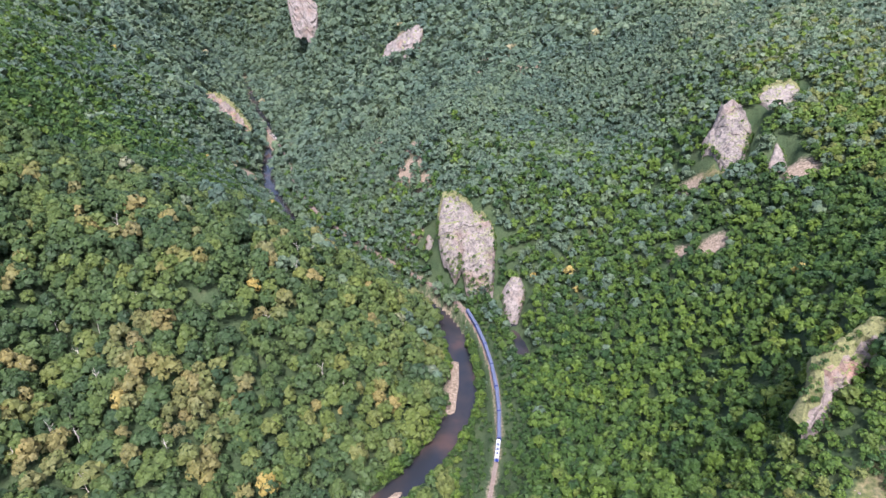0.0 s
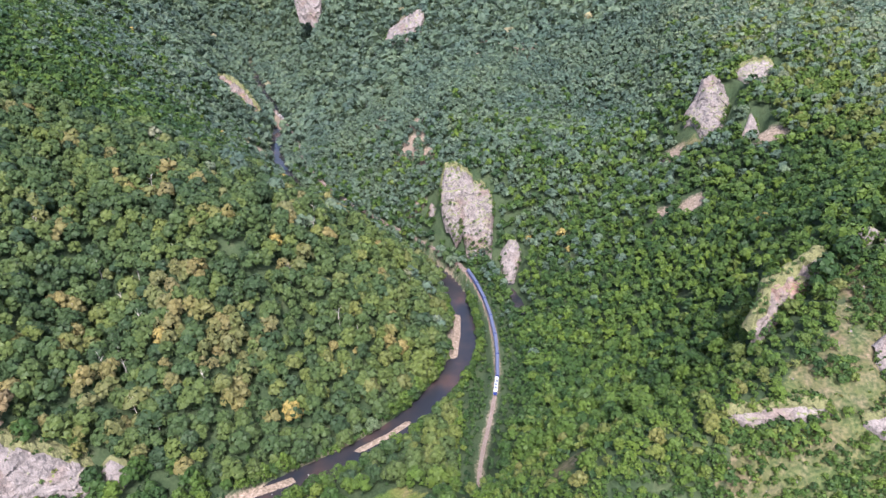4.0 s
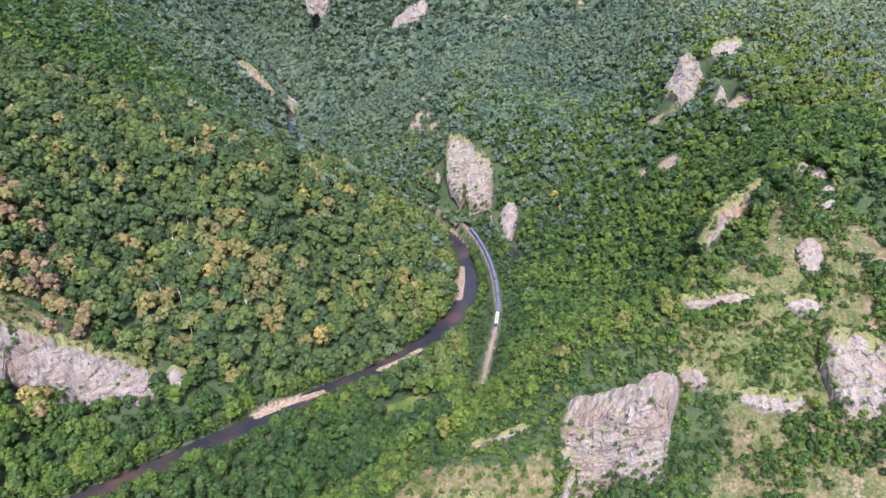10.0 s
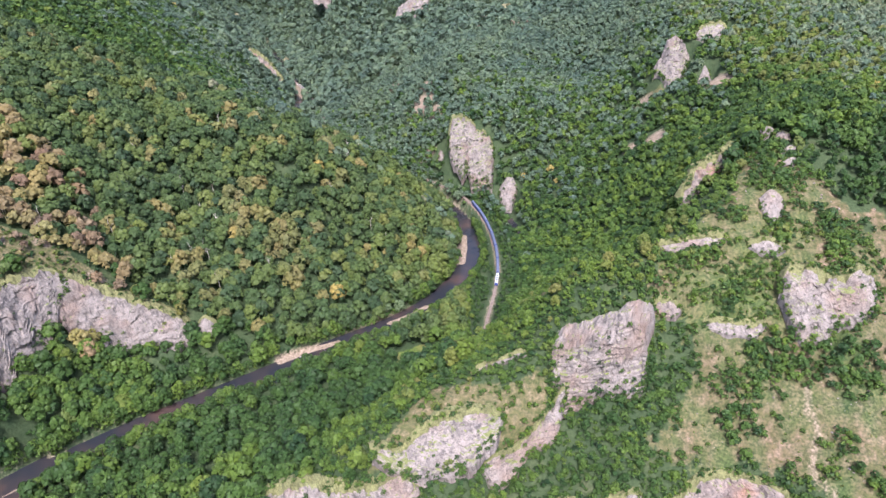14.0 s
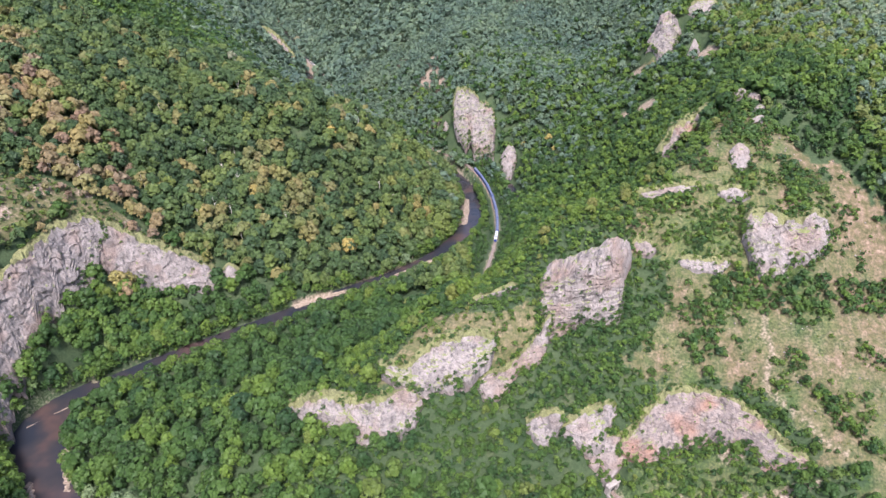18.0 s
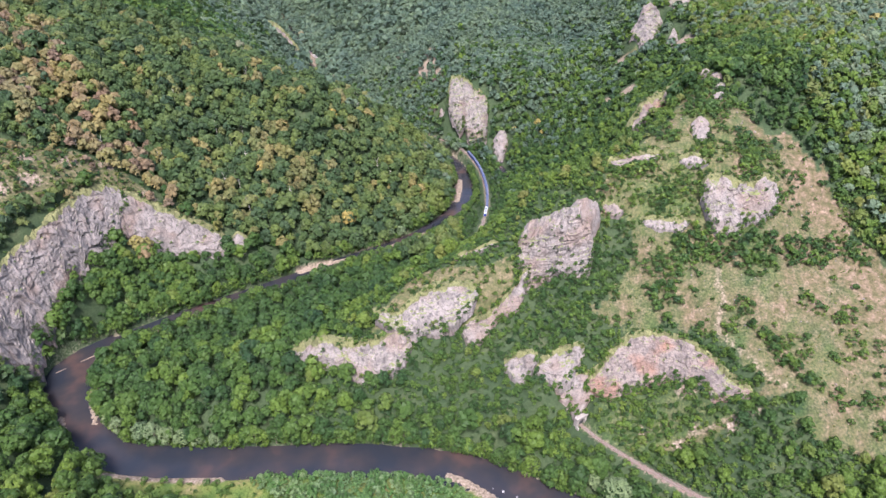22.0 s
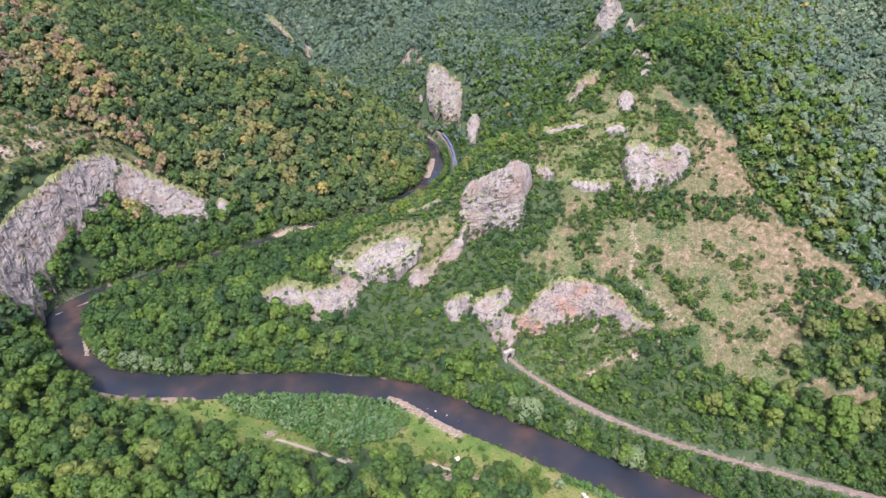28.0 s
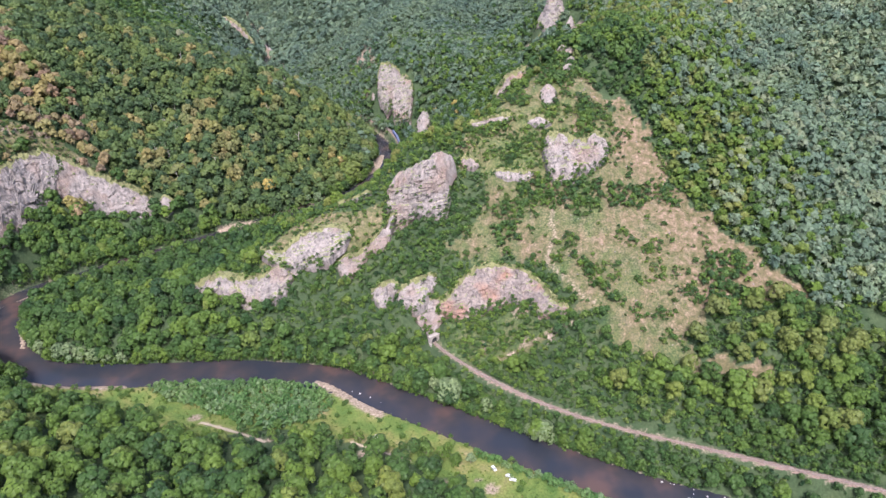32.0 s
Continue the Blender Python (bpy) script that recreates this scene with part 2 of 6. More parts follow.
def plain(name, colour, rough=0.6, metal=0.0, grain=0.25, size=1.5, bump=0.0):
    """A painted or mineral surface with fine grain and soft blotches."""
    m, shader, node, link = material(name, rough, metal)
    n, big = at_place(node, link, size * 4, 6.0), at_place(node, link, size * 0.4, 3.0)
    lo, hi = tuple(v * (1 - grain) for v in colour), tuple(min(1, v * (1 + grain)) for v in colour)
    r = ramp(node, [(0.3, lo), (0.7, hi)])
    link(n.outputs["Fac"], r.inputs[0])
    r2 = ramp(node, [(0.3, (1 - grain / 2,) * 3), (0.7, (1 + grain / 2,) * 3)])
    link(big.outputs["Fac"], r2.inputs[0])
    link(mixed(node, link, 1.0, r.outputs[0], r2.outputs[0], "MULTIPLY"), shader.inputs["Base Color"])
    if bump:
        b = node("Bump", Strength=bump, Distance=0.2)
        link(n.outputs["Fac"], b.inputs["Height"])
        link(b.outputs[0], shader.inputs["Normal"])
    return m


def river_water():
    m, shader, node, link = material("river_water", 0.07)
    n = at_place(node, link, 0.03, 3.0)
    r = ramp(node, [(0.4, (0.018, 0.02, 0.026)), (0.55, (0.03, 0.026, 0.028)), (0.68, (0.06, 0.038, 0.033))])
    link(n.outputs["Fac"], r.inputs[0])
    link(r.outputs[0], shader.inputs["Base Color"])
    shader.inputs["IOR"].default_value = 1.33
    w = at_place(node, link, 0.9, 4.0)
    b = node("Bump", Strength=0.25, Distance=0.15)
    link(w.outputs["Fac"], b.inputs["Height"])
    link(b.outputs[0], shader.inputs["Normal"])
    return m


WATER = river_water()
BALLAST = plain("rusty_ballast", (0.15, 0.1, 0.08), 0.95, grain=0.35, bump=0.5)
SLEEPER = plain("concrete_sleeper", (0.2, 0.165, 0.145), 0.9)
STEEL = plain("rusty_rail_steel", (0.2, 0.13, 0.1), 0.5, 0.6)
MASONRY = plain("portal_stone", (0.25, 0.215, 0.19), 0.9, grain=0.25, bump=0.4)
# near-black colour that stands for the darkness inside the tunnel
DARK = plain("tunnel_shade", (0.02, 0.02, 0.02), 0.95)
BARK = plain("bark", (0.16, 0.13, 0.10), 0.95, grain=0.4, bump=0.6)
DEAD_WOOD = plain("bleached_dead_wood", (0.45, 0.4, 0.35), 0.9)
BLUE = plain("blue_coach_paint", (0.02, 0.04, 0.22), 0.35, grain=0.12)
ROOF = plain("grey_coach_roof", (0.075, 0.085, 0.14), 0.6, grain=0.2)
WHITE = plain("white_vehicle_paint", (0.5, 0.5, 0.5), 0.3, grain=0.05)
GLASS_DARK = plain("tinted_window_glass", (0.02, 0.022, 0.028), 0.08, grain=0.05)
BLACK = plain("black_underframe", (0.025, 0.025, 0.025), 0.7)
RUBBER = plain("tyre_rubber", (0.02, 0.02, 0.02), 0.85)
CHROME = plain("grey_wheel_rim", (0.45, 0.45, 0.46), 0.35, 0.8)
LAMP_GLASS = plain("headlight_lens", (0.75, 0.75, 0.7), 0.1, grain=0.05)
TAIL_RED = plain("tail_light_lens", (0.4, 0.02, 0.02), 0.2, grain=0.05)
TURF = plain("ledge_turf", (0.12, 0.118, 0.048), 0.95, grain=0.4, size=0.35, bump=0.5)
TRACK = plain("pale_track_earth", (0.25, 0.2, 0.145), 0.95, grain=0.2, size=0.5)
CANVAS = plain("white_tent_canvas", (0.42, 0.38, 0.36), 0.8)
GREY_STONE = plain("grey_river_stone", (0.3, 0.28, 0.27), 0.85, grain=0.3, bump=0.4)
BRIDGE_STEEL = plain("weathered_bridge_steel", (0.34, 0.31, 0.29), 0.7)


def mesh_of(name, verts, faces, mat, smooth_shade=False, **values):
    """A mesh from arrays of corners and of faces with an even number of corners, with per-face or per-corner values."""
    verts, faces = np.asarray(verts, np.float32), np.asarray(faces, np.int32)
    me = bpy.data.meshes.new(name)
    me.vertices.add(len(verts))
    me.vertices.foreach_set("co", verts.ravel())
    me.loops.add(faces.size)
    me.loops.foreach_set("vertex_index", faces.ravel())
    me.polygons.add(len(faces))
    me.polygons.foreach_set("loop_start", np.arange(0, faces.size, faces.shape[1], dtype=np.int32))
    me.polygons.foreach_set("use_smooth", np.full(len(faces), smooth_shade))
    for key, v in values.items():
        domain = "POINT" if len(v) == len(verts) else "FACE"
        me.attributes.new(key, "FLOAT", domain).data.foreach_set("value", np.asarray(v, np.float32))
    me.update(calc_edges=True)
    me.materials.append(mat)
    return me


def part(name, bm, mat, parent=None, label=""):
    """One bmesh as one mesh object under its thing."""
    me = bpy.data.meshes.new(name)
    bm.to_mesh(me)
    bm.free()
    me.materials.append(mat)
    ob = new(name, me)
    ob.parent = parent
    return tagged(ob, label)


def box(sx, sy, sz, x=0, y=0, z=0, bevel=0.0, segments=1, turn=None):
    """A bevelled box with its base at z."""
    bm = bmesh.new()
    bmesh.ops.create_cube(bm, size=1)
    bmesh.ops.scale(bm, vec=(sx, sy, sz), verts=bm.verts)
    if bevel:
        bmesh.ops.bevel(bm, geom=bm.edges[:], offset=bevel, segments=segments, affect="EDGES")
    if turn:
        bmesh.ops.rotate(bm, cent=(0, 0, 0), matrix=turn, verts=bm.verts)
    bmesh.ops.translate(bm, vec=(x, y, z + sz / 2), verts=bm.verts)
    return bm


def loft(sections, closed_ends=True):
    """A skin over a row of rings with the same number of corners."""
    bm = bmesh.new()
    rings = [[bm.verts.new(p) for p in ring] for ring in sections]
    n = len(rings[0])
    for a, b in zip(rings, rings[1:]):
        for i in range(n):
            bm.faces.new((a[i], a[(i + 1) % n], b[(i + 1) % n], b[i]))
    if closed_ends:
        bm.faces.new(rings[0][::-1])
        bm.faces.new(rings[-1])
    bmesh.ops.recalc_face_normals(bm, faces=bm.faces[:])
    return bm


def inside(poly, x, y):
    """Which of the places lie inside an outline."""
    hit = np.zeros(np.shape(x), bool)
    for (x0, y0), (x1, y1) in zip(poly, poly[1:] + poly[:1]):
        cross = (y0 > y) != (y1 > y)
        hit ^= cross & (x < (x1 - x0) * (y - y0) / (y1 - y0 + 1e-9) + x0)
    return hit


# ---- the lie of the land: water level is 0 ----
RIVER = [(-420, 1330), (-330, 1090), (-270, 960), (-257, 886), (-242, 798), (-215, 732), (-178, 658), (-122, 578), (-62, 522), (-16, 484), (5, 452),
         (13, 401), (18, 361), (8, 327), (-5, 301), (-24, 274), (-45, 253), (-71, 234), (-108, 212), (-158, 175),
         (-205, 143), (-261, 102), (-287, 76), (-286, 46), (-257, 8), (-226, -18), (-180, -23), (-130, -22),
         (-75, -18), (-20, -21), (20, -31), (55, -49), (90, -67), (130, -88), (175, -110), (220, -130),
         (300, -160), (420, -205), (640, -300)]
RAIL = [(-330, 1060), (-262, 930), (-212, 819), (-191, 740), (-158, 676), (-105, 600), (-40, 532), (6, 484), (24, 449), (33, 413), (38, 379),
        (40, 339), (37, 300), (29, 262), (22, 234), (18, 210), (19, 192), (28, 165), (44, 120), (62, 50), (81, 2), (108, -26), (141, -53), (180, -76),
        (218, -91), (261, -105), (304, -120), (351, -136), (430, -165), (620, -240)]
TUNNEL_Y = (4.0, 188.0)
# a side stream under the rock needle
STREAM = [(60, 458), (62, 445), (64, 430), (66, 414), (67, 402)]
# gravel bars: place and half sizes
BARS = [(-250, 752, 8, 16), (-228, 735, 8, 14)]
# gravel banks along the water: line and half width
SHOALS = [([(-3, -32), (6, -36), (18, -44), (30, -53.5), (46, -64)], 3.6), ([(-263, 41), (-256, 26), (-246, 10)], 2.6), ([(-299, 60), (-290, 71), (-280, 79)], 1.2),
          ([(-272, 14), (-266, 6), (-261, -4)], 2.8), ([(-214, -36), (-178, -37), (-145, -35.5)], 2.8),
          ([(-143, 197), (-122, 211), (-100, 221)], 3.6), ([(-60, 246), (-41, 259), (-28, 271)], 3.0), ([(9, 398), (8, 372), (5, 345)], 4.8)]
# crest of the limestone spur, from its wooded tip up to the summit and on to the north-east
SPUR = [(-245, 62, 4), (-200, 62, 8), (-155, 55, 16), (-115, 45, 26), (-75, 40, 40), (-40, 56, 72), (5, 76, 84), (45, 92, 100), (78, 104, 122),
        (112, 121, 132), (150, 136, 148), (180, 148, 158), (198, 192, 178), (196, 240, 170), (235, 300, 168), (292, 344, 182),
        (360, 400, 200)]
# sunny south slope of the summit, row by row downhill
SLOPE = [(224, 172, 169), (262, 160, 164), (348, 192, 166), (420, 166, 138), (211, 100, 134), (241, 86, 113), (286, 108, 136), (290, 70, 104),
         (394, 92, 116), (354, 33, 88), (299, 7, 72), (273, 36, 86), (249, 27, 79), (211, 40, 85), (168, 58, 88), (137, 88, 104),
         (136, 66, 82), (114, 78, 83), (98, 52, 73), (141, 44, 73), (217, 5, 63), (222, -11, 57), (187, -15, 52), (172, 98, 116)]
FOOT = [(94, 39, 66), (49, 50, 58), (9, 45, 58), (62, 68, 80), (59, 18, 46), (24, 19, 22), (27, 2, 9), (-40, 8, 18), (-100, 12, 14), (-160, 14, 16),
        (-215, 2, 5), (122, 10, 24), (150, -10, 22), (164, -40, 19), (207, -60, 22), (222, -76, 24), (272, -36, 42), (281, -68, 24),
        (303, -88, 9), (320, -52, 44), (400, -90, 30), (480, 0, 60), (110, -6, 16), (126, 22, 44), (165, 8, 51)]
# north side of the spur and the side valley behind the summit
SHADE = [(-160, 95, 10), (-110, 120, 8), (-70, 108, 32), (-15, 112, 62), (25, 125, 83), (-60, 170, 8), (-20, 200, 10), (0, 250, 9), (46, 147, 97), (56, 124, 120), (90, 132, 133), (118, 139, 141),
         (69, 130, 129), (103, 174, 102), (143, 203, 118), (149, 186, 150), (75, 262, 36), (128, 279, 60), (175, 298, 112), (160, 329, 84),
         (60, 330, 14), (77, 362, 14), (96, 385, 22), (70, 420, 14), (120, 375, 42), (60, 200, 58), (30, 180, 50)]
# the long wooded slope beyond, with its crags
BEYOND = [(40, 480, 14), (64, 472, 18), (126, 437, 58), (10, 548, 70), (0, 575, 60), (-70, 590, 14), (127, 530, 86), (193, 495, 108), (228, 487, 152),
          (240, 505, 168), (287, 500, 182), (229, 328, 146), (265, 400, 162), (197, 634, 110), (239, 628, 166), (4, 689, 108), (117, 703, 112),
          (-88, 715, 42), (-158, 761, 22), (-130, 880, 60), (-60, 1000, 150), (60, 900, 150), (190, 900, 176), (300, 760, 210), (420, 600, 220)]
# the wooded hill across the river and the cliff at its foot
ACROSS = [(-232, 297, 68), (-222, 280, 62), (-114, 310, 46), (-178, 245, 42), (-168, 343, 102), (-144, 350, 98), (-95, 369, 66), (-76, 341, 48),
          (-42, 358, 30), (-80, 409, 68), (-30, 420, 26), (-287, 345, 118), (-282, 245, 92), (-322, 270, 132), (-300, 400, 136),
          (-235, 405, 126), (-170, 430, 104), (-206, 525, 92), (-347, 420, 150), (-300, 500, 138), (-230, 610, 66),
          (-417, 657, 188), (-330, 690, 120), (-300, 800, 76), (-80, 474, 46), (-112, 476, 66), (-46, 466, 28), (-140, 530, 50)]
CLIFF = [(-205, 205, 28), (-226, 195, 42), (-262, 192, 66), (-285, 186, 92), (-308, 152, 106), (-306, 112, 90), (-325, 70, 86), (-335, 35, 74),
         (-250, 150, 16), (-262, 138, 24), (-284, 110, 26), (-276, 128, 36), (-264, 156, 36), (-240, 166, 20), (-290, 126, 47), (-279, 150, 50), (-318, 118, 98), (-310, 160, 104), (-290, 196, 98), (-336, 80, 92), (-345, 200, 122), (-380, 100, 120), (-420, 250, 165),
         (-150, 222, 14), (-120, 250, 16), (-60, 275, 8), (-20, 320, 9)]
NEAR = [(-300, 10, 16), (-262, -28, 27), (-217, -66, 22), (-204, -82, 29), (-190, -50, 8), (-137, -106, 26), (-78, -140, 36), (10, -150, 32),
        (-8, -118, 20), (-60, -98, 17), (-110, -66, 5), (-160, -48, 3), (-79, -46, 3), (-54, -73, 6), (20, -75, 4), (66, -112, 5), (129, -116, 3),
        (160, -150, 4), (60, -150, 12), (-40, -260, 70), (-250, -200, 80), (150, -260, 30), (300, -230, 8), (400, -330, 30), (-420, -60, 90)]
FAR = [(-415, 965, 130), (-327, 938, 48), (-520, 800, 215), (-560, 400, 215), (-600, 100, 200), (-700, 1150, 260), (-480, 1150, 190), (-420, 1500, 60),
       (-250, 1500, 200), (-600, 1700, 320), (-150, 1200, 200), (60, 1300, 220), (300, 1150, 235), (600, 1000, 290), (700, 600, 270), (560, 300, 200),
       (800, 100, 180), (900, 1600, 330), (200, 1800, 300), (620, -120, 60), (-200, 2100, 330), (-900, 2200, 380), (600, 2400, 380),
       (-900, 700, 300), (1100, 700, 320), (-900, -300, 240), (-300, -600, 160), (400, -700, 120), (1000, -500, 150)]


def fine(line, step):
    """The line cut into even steps."""
    out = []
    for a, b in zip(line, line[1:]):
        n = max(1, round(math.dist(a, b) / step))
        out += [tuple(p + (q - p) * i / n for p, q in zip(a, b)) for i in range(n)]
    return np.array(out + [line[-1]], float)


def soften(line, times=2):
    """Rounds the corners of a line (corner cutting)."""
    p = np.array(line, float)
    for _ in range(times):
        a, b = p[:-1], p[1:]
        p = np.concatenate([p[:1], np.stack([a * .75 + b * .25, a * .25 + b * .75], 1).reshape(-1, p.shape[1]), p[-1:]])
    return p


RIVER_LINE = fine(soften(RIVER), 4.0)
RAIL_LINE = fine(soften(RAIL), 4.0)


def away(line, x, y):
    """Distance of the places x, y from a finely cut line, and the index of its nearest point."""
    x, y = np.atleast_1d(x).astype(float), np.atleast_1d(y).astype(float)
    best, at = np.full(x.shape, 1e9), np.zeros(x.shape, int)
    for i, p in enumerate(line):
        d = (x - p[0]) ** 2 + (y - p[1]) ** 2
        near = d < best
        best[near], at[near] = d[near], i
    return np.sqrt(best), at


def smooth(a, b, v):
    s = np.clip((v - a) / (b - a), 0, 1)
    return s * s * (3 - 2 * s)


def plates(places, heights, slack):
    """A thin plate bent over the given heights."""
    n = len(places)
    d = np.hypot(*(places[:, None] - places[None]).transpose(2, 0, 1))
    k = np.where(d > 0, d * d * np.log(d + 1e-9), 0) / 1e4 + np.eye(n) * slack
    p = np.c_[np.ones(n), places / 100]
    w = np.linalg.solve(np.block([[k, p], [p.T, np.zeros((3, 3))]]), np.r_[heights, 0, 0, 0])
    return places, w


LAND = np.array(SPUR + SLOPE + FOOT + SHADE + BEYOND + ACROSS + CLIFF + NEAR + FAR, float)
BANKS = fine(RIVER, 24.0)
PLATE = plates(np.concatenate([LAND[:, :2], BANKS]), np.concatenate([LAND[:, 2], np.full(len(BANKS), 0.5)]), 0.02)


def river_half(i):
    """Half the river's width at a point of its line."""
    y = RIVER_LINE[i, 1]
    x = RIVER_LINE[i, 0]
    return np.where((x < -225) & (y < 95), 14.0 + 6.5 * np.exp(-((y - 55) / 22) ** 2), np.where(y < 40, 12.5, np.where(y > 700, 8.0, np.where(y > 500, 6.0, np.where(y > 100, 10.5, 9.0)))))


def height(x, y):
    x, y = np.atleast_1d(x).astype(float), np.atleast_1d(y).astype(float)
    places, w = PLATE
    z = w[-3] + w[-2] * x / 100 + w[-1] * y / 100
    for (px, py), k in zip(places, w):
        d = (x - px) ** 2 + (y - py) ** 2
        z += k * d * np.log(np.sqrt(d) + 1e-9) / 1e4
    edge = np.maximum(np.abs(x) - 700, 0) + np.maximum(y - 1700, 0) + np.maximum(-300 - y, 0)
    far = smooth(0, 700, edge)
    z = np.clip(z, -50, 420) * (1 - far) + 260 * far
    d, i = away(RIVER_LINE, x, y)
    half = river_half(i)
    z = np.maximum(z, 1.4 + smooth(5, 40, d - half) * 1.5)
    z = -1.6 + (z + 1.6) * smooth(-1.0, 3.5, d - half)
    for bx, by, rx, ry in BARS:
        z = np.maximum(z, 0.9 - 2.5 * smooth(0.6, 1.3, np.hypot((x - bx) / rx, (y - by) / ry)))
    for line, wide in SHOALS:
        z = np.maximum(z, 0.6 - 2.2 * smooth(0.3, 1.9, away(fine(line, 2.0), x, y)[0] / wide))
    d, i = away(fine(STREAM, 4.0), x, y)
    z = np.minimum(z, -1.5 + 16 * smooth(2.5, 16, d) + 300 * smooth(14, 20, d))
    d, i = away(RAIL_LINE, x, y)
    open_air = (RAIL_LINE[i, 1] < TUNNEL_Y[0]) | (RAIL_LINE[i, 1] > TUNNEL_Y[1])
    bed = np.where(open_air, 1 - smooth(3.2, 9.0, d), 0)
    r = RAIL_LINE[i]
    riverward = ((x - r[:, 0]) * -0.65 + (y - r[:, 1]) * -0.75 > 0) & (x > 30) & (x < 480) & (y < 3) & (d < 40)
    z = np.where(riverward, np.minimum(z, 10.3), z)
    return z * (1 - bed) + 10.6 * bed


# ---- the plan of the crags: crest lines and foot lines ----
CRAGS = []


def plan_crag(*given, **named):
    CRAGS.append((given, named))


def broken_crag(cuts, label, crest, foot, **named):
    """A crest that stands up in separate teeth, between shares of its length."""
    for n, (u, v) in enumerate(cuts):
        at = np.linspace(u, v, 4)
        tooth = [[tuple(np.interp(at, np.linspace(0, 1, len(line)), [p[c] for p in line])[k] + (0.8 * math.sin(n * 2.1 + k) if c == 2 else 0.9 * math.cos(n * 1.7 + k * 2)) for c in range(3)) for k in range(4)]
                 for line in (crest, foot)]
        plan_crag(label, *tooth, **{**named, "seed": named["seed"] + 40 + n * 7})


def paired(crest, foot, step):
    """Crest and foot cut into the same number of places."""
    a, b = fine(crest, step), fine(foot, step)
    n = max(len(a), len(b))
    a, b = [np.stack([np.interp(np.linspace(0, 1, n), np.linspace(0, 1, len(line)), line[:, c]) for c in range(3)], 1) for line in (a, b)]
    u = np.linspace(0, 1, n)
    long = np.linalg.norm(a[-1] - a[0])
    span = np.clip(np.minimum(u, 1 - u) / (0.34 if long < 45 else 0.12), 0.1, 1) ** 0.6
    ragged = np.array([noise.noise((x / 12, y / 12, 11.0)) + 0.3 * noise.noise((x / 5, y / 5, 5.0)) for x, y, z in a])
    b = a + (b - a) * (span * np.clip(0.98 + 0.3 * ragged, 0.5, 1.15))[:, None]
    return a, b


def cut_back(x, y, z):
    """Lowers the land behind the faces of the crags, so that the rock stands free."""
    for (label, crest, foot, *_), named in CRAGS:
        a, b = paired(crest, foot, 2.0)
        s = np.linspace(0, 1, 1 + max(4, int(np.linalg.norm(a - b, axis=1).max() / 2)))[:, None, None]
        p = (a[None] * (1 - s ** 0.85) + b[None] * s ** 0.85)
        p[:, :, 2] = a[None, :, 2] * (1 - s[:, :, 0]) + b[None, :, 2] * s[:, :, 0]
        p = p.reshape(-1, 3)
        j = np.nonzero((x > p[:, 0].min() - 4) & (x < p[:, 0].max() + 4) & (y > p[:, 1].min() - 4) & (y < p[:, 1].max() + 4))[0]
        if len(j):
            d = np.hypot(x[j, None] - p[None, :, 0], y[j, None] - p[None, :, 1])
            face = np.where(d < 4.0, p[None, :, 2] + np.maximum(0, d - 2.0) * 1.0, 1e4).min(1) - 2.0
            z[j] = np.minimum(z[j], face)
    return z


plan_crag("tall pale fluted limestone cliff in a horseshoe over the river woods",
     [(-322, 30, 62), (-324, 62, 78), (-320, 92, 86), (-307, 122, 95), (-299, 160, 100), (-290, 178, 98), (-280, 187, 88)],
     [(-300, 22, 1), (-304, 58, 12), (-304, 82, 26), (-299, 104, 40), (-291, 126, 46), (-284, 150, 49), (-274, 167, 48)],
     rough=2.2, back=16, step=1.4, seed=1, name="cliff", dip=0.7, steps=0.2, flute=1.1)
plan_crag("pale broken limestone cliff beside the bushy gully",
     [(-290, 181, 94), (-276, 188, 82), (-258, 193, 68), (-246, 196, 60), (-226, 198, 48), (-208, 202, 33)],
     [(-284, 158, 52), (-270, 168, 44), (-254, 174, 31), (-240, 179, 24), (-220, 185, 20), (-204, 189, 16)],
     rough=1.9, back=12, step=1.2, seed=35, name="cliff", dip=-0.3, steps=0.5, flute=0.6)
plan_crag("massive white limestone fin crowning the spur", [(44.0, 88.0, 101.5), (49.0, 85.5, 104.5), (53.5, 83.0, 107.5), (58.5, 81.5, 111.0), (64.0, 80.0, 115.0), (71.5, 78.5, 119.0), (78.0, 79.0, 124.5), (84.5, 80.5, 125.0), (90.0, 82.0, 121.5), (93.0, 82.0, 118.0), (95.0, 82.0, 112.0), (96.0, 82.0, 105.0)],
     [(43.6, 83.0, 97.0), (45.0, 77.0, 88.0), (47.5, 72.5, 80.0), (52.0, 70.0, 74.1), (61.3, 69.0, 76.0), (71.8, 70.0, 81.9), (81.0, 71.0, 83.0), (89.0, 71.5, 84.0), (94.5, 73.5, 88.0), (97.5, 76.5, 94.0), (98.5, 79.0, 99.0)], rough=2.3, back=14, rise=0.5, lift=9.0, seed=2, step=0.8, cap=ROCK, steps=1.0, flute=0.12)
plan_crag("low broken limestone wall below the fin", [(-54, 45, 69), (-45, 48, 66), (-36, 50, 64), (-27, 54, 73), (-13, 57, 80), (0, 59, 81), (10, 61, 79), (18, 63, 76)],
     [(-52, 40, 64), (-40, 37, 60), (-27, 36, 56), (-16, 38, 60), (-3, 42, 63), (8, 46, 68), (14, 51, 72), (19, 56, 74)], rough=1.6, back=9, seed=3)
